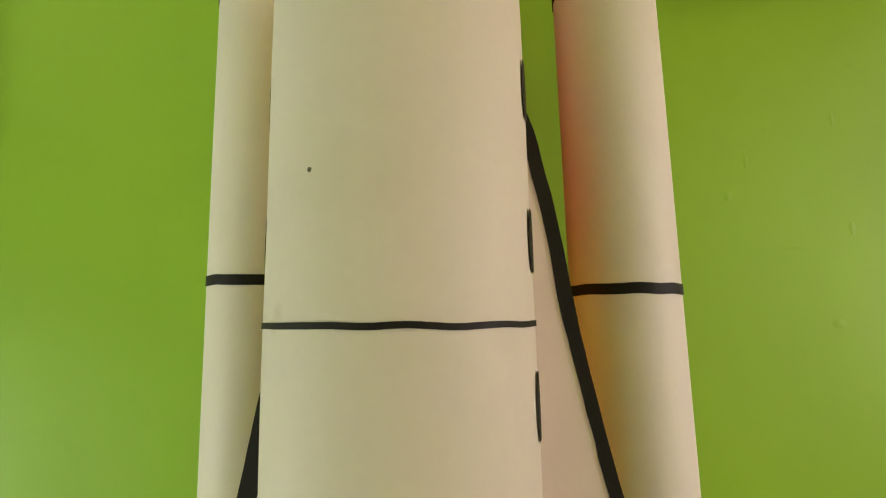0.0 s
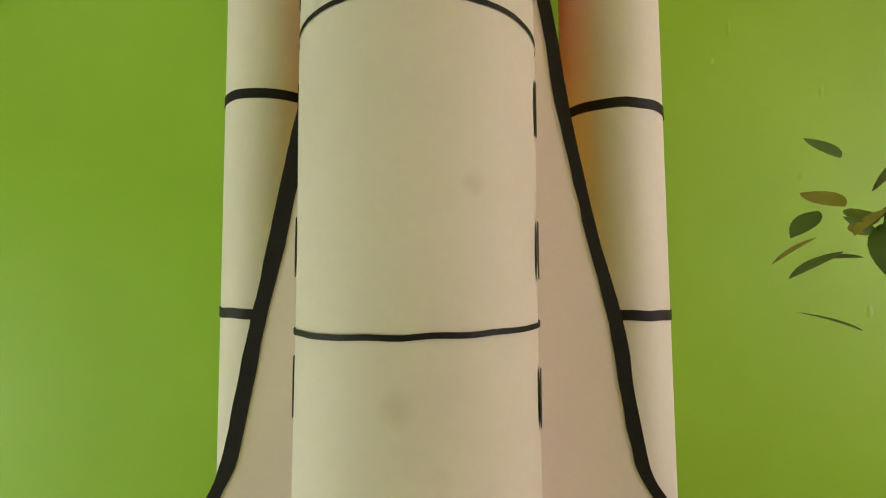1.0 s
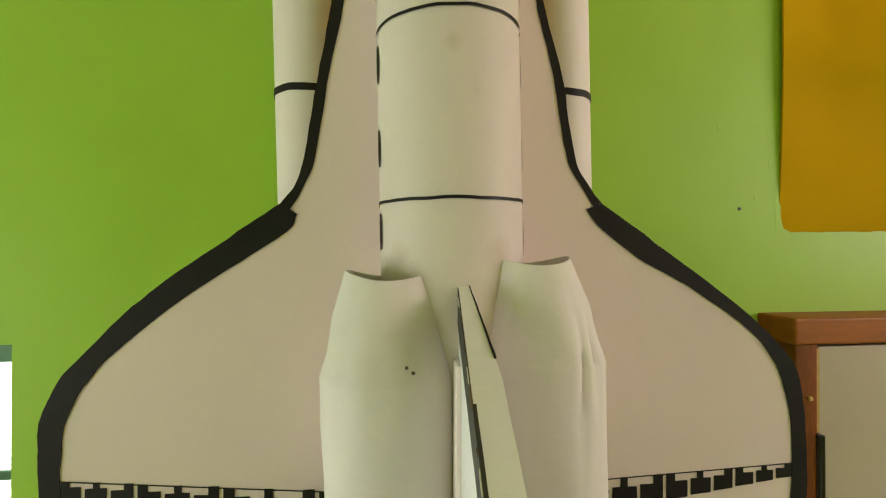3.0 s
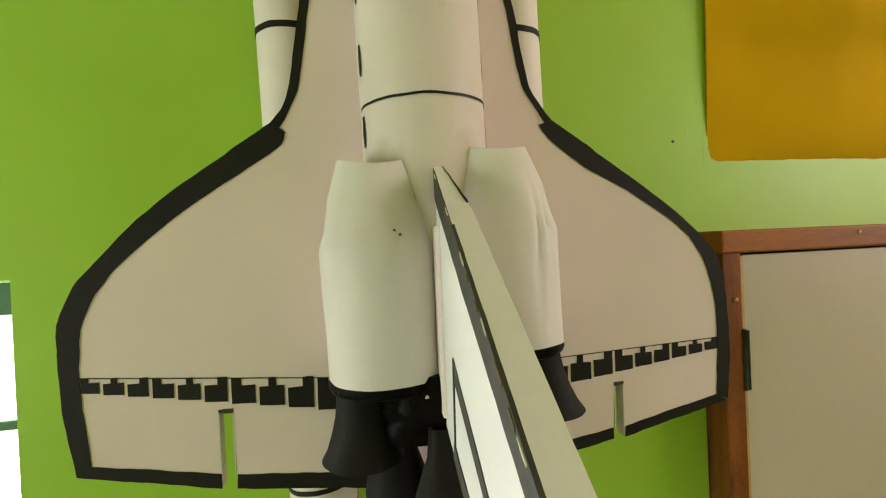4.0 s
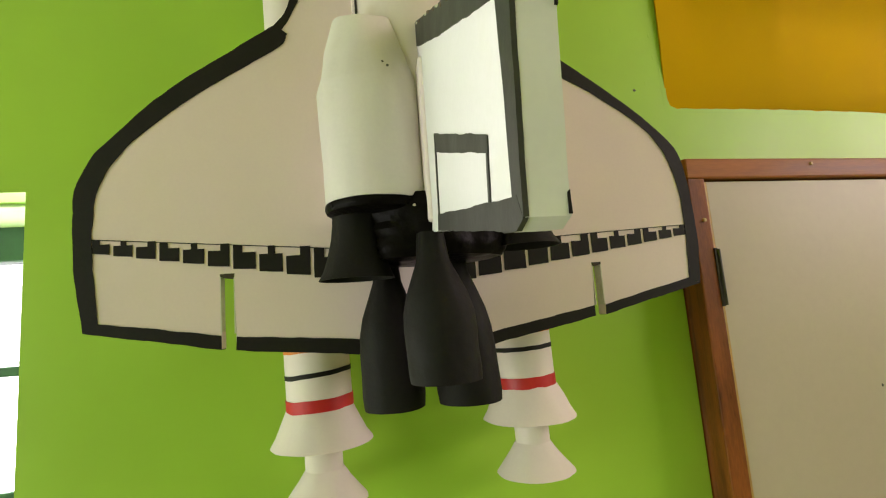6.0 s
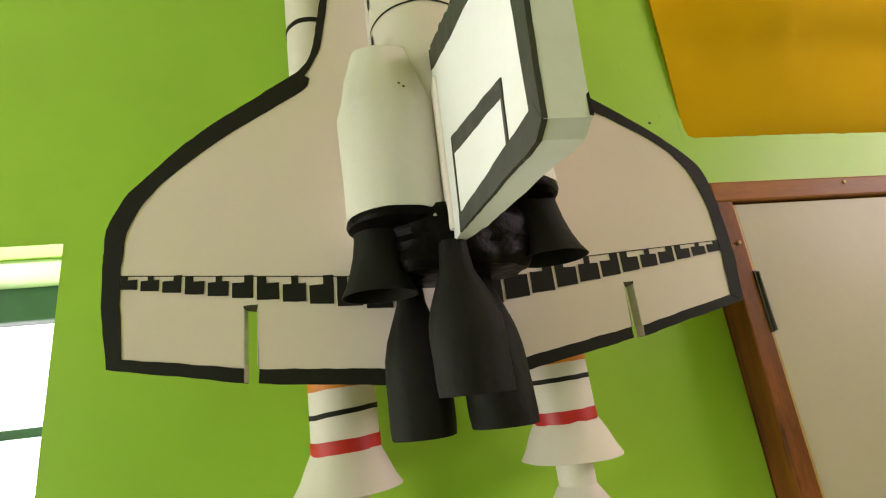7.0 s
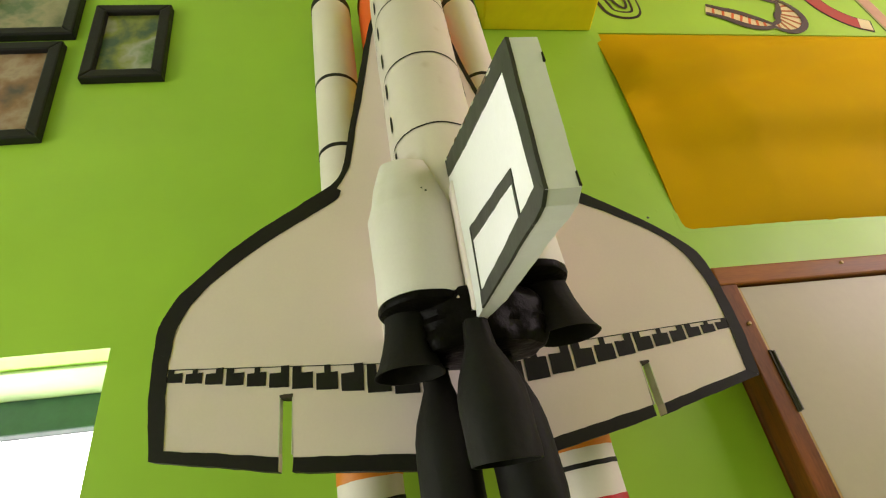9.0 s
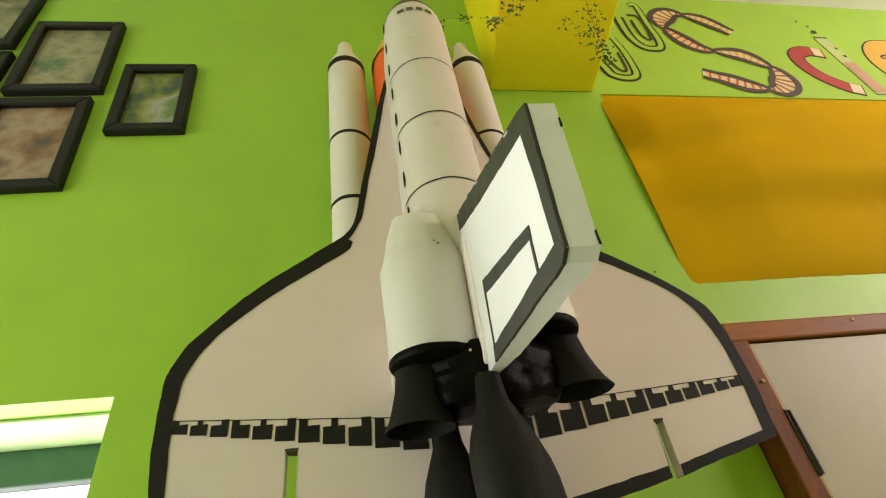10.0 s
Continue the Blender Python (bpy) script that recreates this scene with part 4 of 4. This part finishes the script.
def magnet_letter():
    root = tagged(new("wall_letter"), "letter C painted as a red horseshoe magnet", "wall letter", group="wall lettering")
    arc = smooth_line([(1.575, 3.165), (1.505, 3.178), (1.448, 3.15), (1.438, 3.09), (1.467, 3.02), (1.525, 2.965), (1.59, 2.94)], 10)
    ink(arc, 0.066, INK, root, "outline", -0.0012)
    ink(arc[:-1], 0.056, MRED, root, "magnet_body", -0.0022)
    ink(arc[1:7], 0.055, CREAM, root, "magnet_pole", -0.0030)
    ink(arc[-8:-1], 0.055, CREAM, root, "magnet_pole", -0.0030)
    return root


magnet_letter()


def tube_letter():
    root = tagged(new("wall_letter"), "letter I painted as a pale test tube with pink liquid", "wall letter", group="wall lettering")
    ink([(1.634, 3.27), (1.657, 2.92)], 0.062, MLINE, root, "outline", -0.0010)
    ink([(1.634, 3.27), (1.657, 2.925)], 0.058, MPALE, root, "glass_tube", -0.0020)
    ink([(1.646, 3.11), (1.656, 2.932)], 0.050, MPINK, root, "liquid", -0.0030)
    ink([(1.606, 3.275), (1.664, 3.275)], 0.009, MLINE, root, "lip", -0.0036)
    for dx, dz, w in ((0.0, 0.045, 0.018), (-0.005, 0.085, 0.010), (-0.035, 0.12, 0.008), (0.02, -0.07, 0.010), (0.024, -0.12, 0.012)):
        ink([(1.634 + dx - w / 2, 3.27 + dz), (1.634 + dx + w / 2, 3.27 + dz)], w, INK, root, "bubble", -0.0040)
    return root


tube_letter()


def comb_letter():
    root = tagged(new("wall_letter"), "letter E painted in amber with dark curved lines", "wall letter", group="wall lettering")
    arc = smooth_line([(1.98, 3.235), (1.86, 3.225), (1.80, 3.14), (1.825, 3.03), (1.96, 2.975)], 10)
    ink(arc, 0.092, INK, root, "outline", -0.0010)
    ink(arc, 0.080, MYEL, root, "letter_body", -0.0020)
    ink(smooth_line([(1.80, 3.10), (1.87, 3.12), (1.95, 3.11)], 8), 0.07, MYEL, root, "letter_bar", -0.0024)
    for z in (3.155, 3.065):
        ink(smooth_line([(1.95, z + 0.01), (1.85, z + 0.012), (1.825, z - 0.005), (1.86, z - 0.02)], 8), 0.008, INK, root, "line", -0.0032)
    return root


comb_letter()


# ---- hanging vine ----
def leaf(bm, p, d, n, s, mi):
    d = d.normalized()
    n = (n - n.dot(d) * d).normalized()
    w = d.cross(n)
    prof = ((0, 0), (0.08, 0.10), (0.2, 0.19), (0.36, 0.245), (0.52, 0.25), (0.68, 0.21), (0.82, 0.14), (0.93, 0.06), (1, 0))
    mid = [bm.verts.new(p + d * s * t - n * s * 0.12 * t * t) for t, _ in prof]
    for sg in (1, -1):
        rim = [mid[0]] + [bm.verts.new(p + d * s * t + w * sg * s * q + n * s * (0.10 * q - 0.12 * t * t)) for t, q in prof[1:-1]] + [mid[-1]]
        for i in range(len(prof) - 1):
            vs = []
            for v in (mid[i], mid[i + 1], rim[i + 1], rim[i]):
                if v not in vs:
                    vs.append(v)
            if len(vs) > 2:
                f = bm.faces.new(vs)
                f.material_index = mi


def vine(pts, clumps, seed, label):
    rnd = random.Random(seed)
    root = tagged(new("hanging_vine"), label, "vine", group="hanging vines")
    root.location = pts[0]
    o = Vector(pts[0])
    line = []
    P = [Vector(p) - o for p in pts]
    for a, b in zip(P, P[1:]):
        for j in range(10):
            line.append(a.lerp(b, j / 10) + Vector((rnd.uniform(-1, 1), rnd.uniform(-1, 1), 0)) * 0.0012)
    line.append(P[-1])
    part("stem", tube(line, 0.0004, 5), STEM, root, smooth=60)
    bm = bmesh.new()
    for c, num, spread, size in clumps:
        c = Vector(c) - o
        for _ in range(num):
            p = c + Vector((rnd.gauss(0, spread), rnd.gauss(0, spread * 0.5), rnd.gauss(0, spread)))
            d = Vector((rnd.uniform(-1, 1), rnd.uniform(-0.5, 0.5), rnd.uniform(-0.9, 0.4)))
            leaf(bm, p, d, Vector((rnd.uniform(-0.4, 0.4), rnd.uniform(-0.4, 0.4), 1)), size * rnd.uniform(0.7, 1.2), 1 if rnd.random() < 0.22 else 0)
    for i in range(0, len(line), 3):
        d = Vector((rnd.uniform(-1, 1), rnd.uniform(-1, 1), rnd.uniform(-0.8, 0.2)))
        if rnd.random() < 0.6:
            leaf(bm, line[i], d, Vector((0, 0, 1)), 0.006 * rnd.uniform(0.7, 1.2), 0)
    tagged(part("leaves", bm, [LEAF, LEAFY], root, "small olive green leaves", smooth=60), kind="stuff")
    return root


vine([(0.26, -0.20, 2.898), (0.14, -0.27, 2.80), (0.05, -0.295, 2.735), (0.024, -0.302, 2.699)],
     [((0.026, -0.302, 2.702), 34, 0.007, 0.0065), ((0.10, -0.282, 2.768), 26, 0.010, 0.0065)], 3, "thin green vine with small leaves hanging from the yellow beam")
vine([(0.30, -0.43, 2.898), (0.285, -0.432, 2.64), (0.262, -0.436, 2.48), (0.239, -0.446, 2.365)],
     [((0.239, -0.446, 2.366), 44, 0.010, 0.0065), ((0.246, -0.443, 2.40), 30, 0.008, 0.006), ((0.232, -0.438, 2.435), 26, 0.010, 0.006), ((0.258, -0.437, 2.455), 34, 0.010, 0.006), ((0.268, -0.435, 2.51), 40, 0.012, 0.006), ((0.21, -0.436, 2.47), 16, 0.009, 0.006)], 5, "thin green vine with small leaves hanging from the yellow beam")
vine([(0.22, -0.45, 2.898), (0.17, -0.455, 2.62), (0.12, -0.465, 2.47), (0.085, -0.47, 2.42), (0.060, -0.472, 2.398)],
     [((0.0575, -0.474, 2.3965), 24, 0.0050, 0.0070), ((0.105, -0.466, 2.45), 30, 0.009, 0.006), ((0.135, -0.462, 2.51), 40, 0.010, 0.006)], 8, "thin green vine with small leaves hanging from the yellow beam")
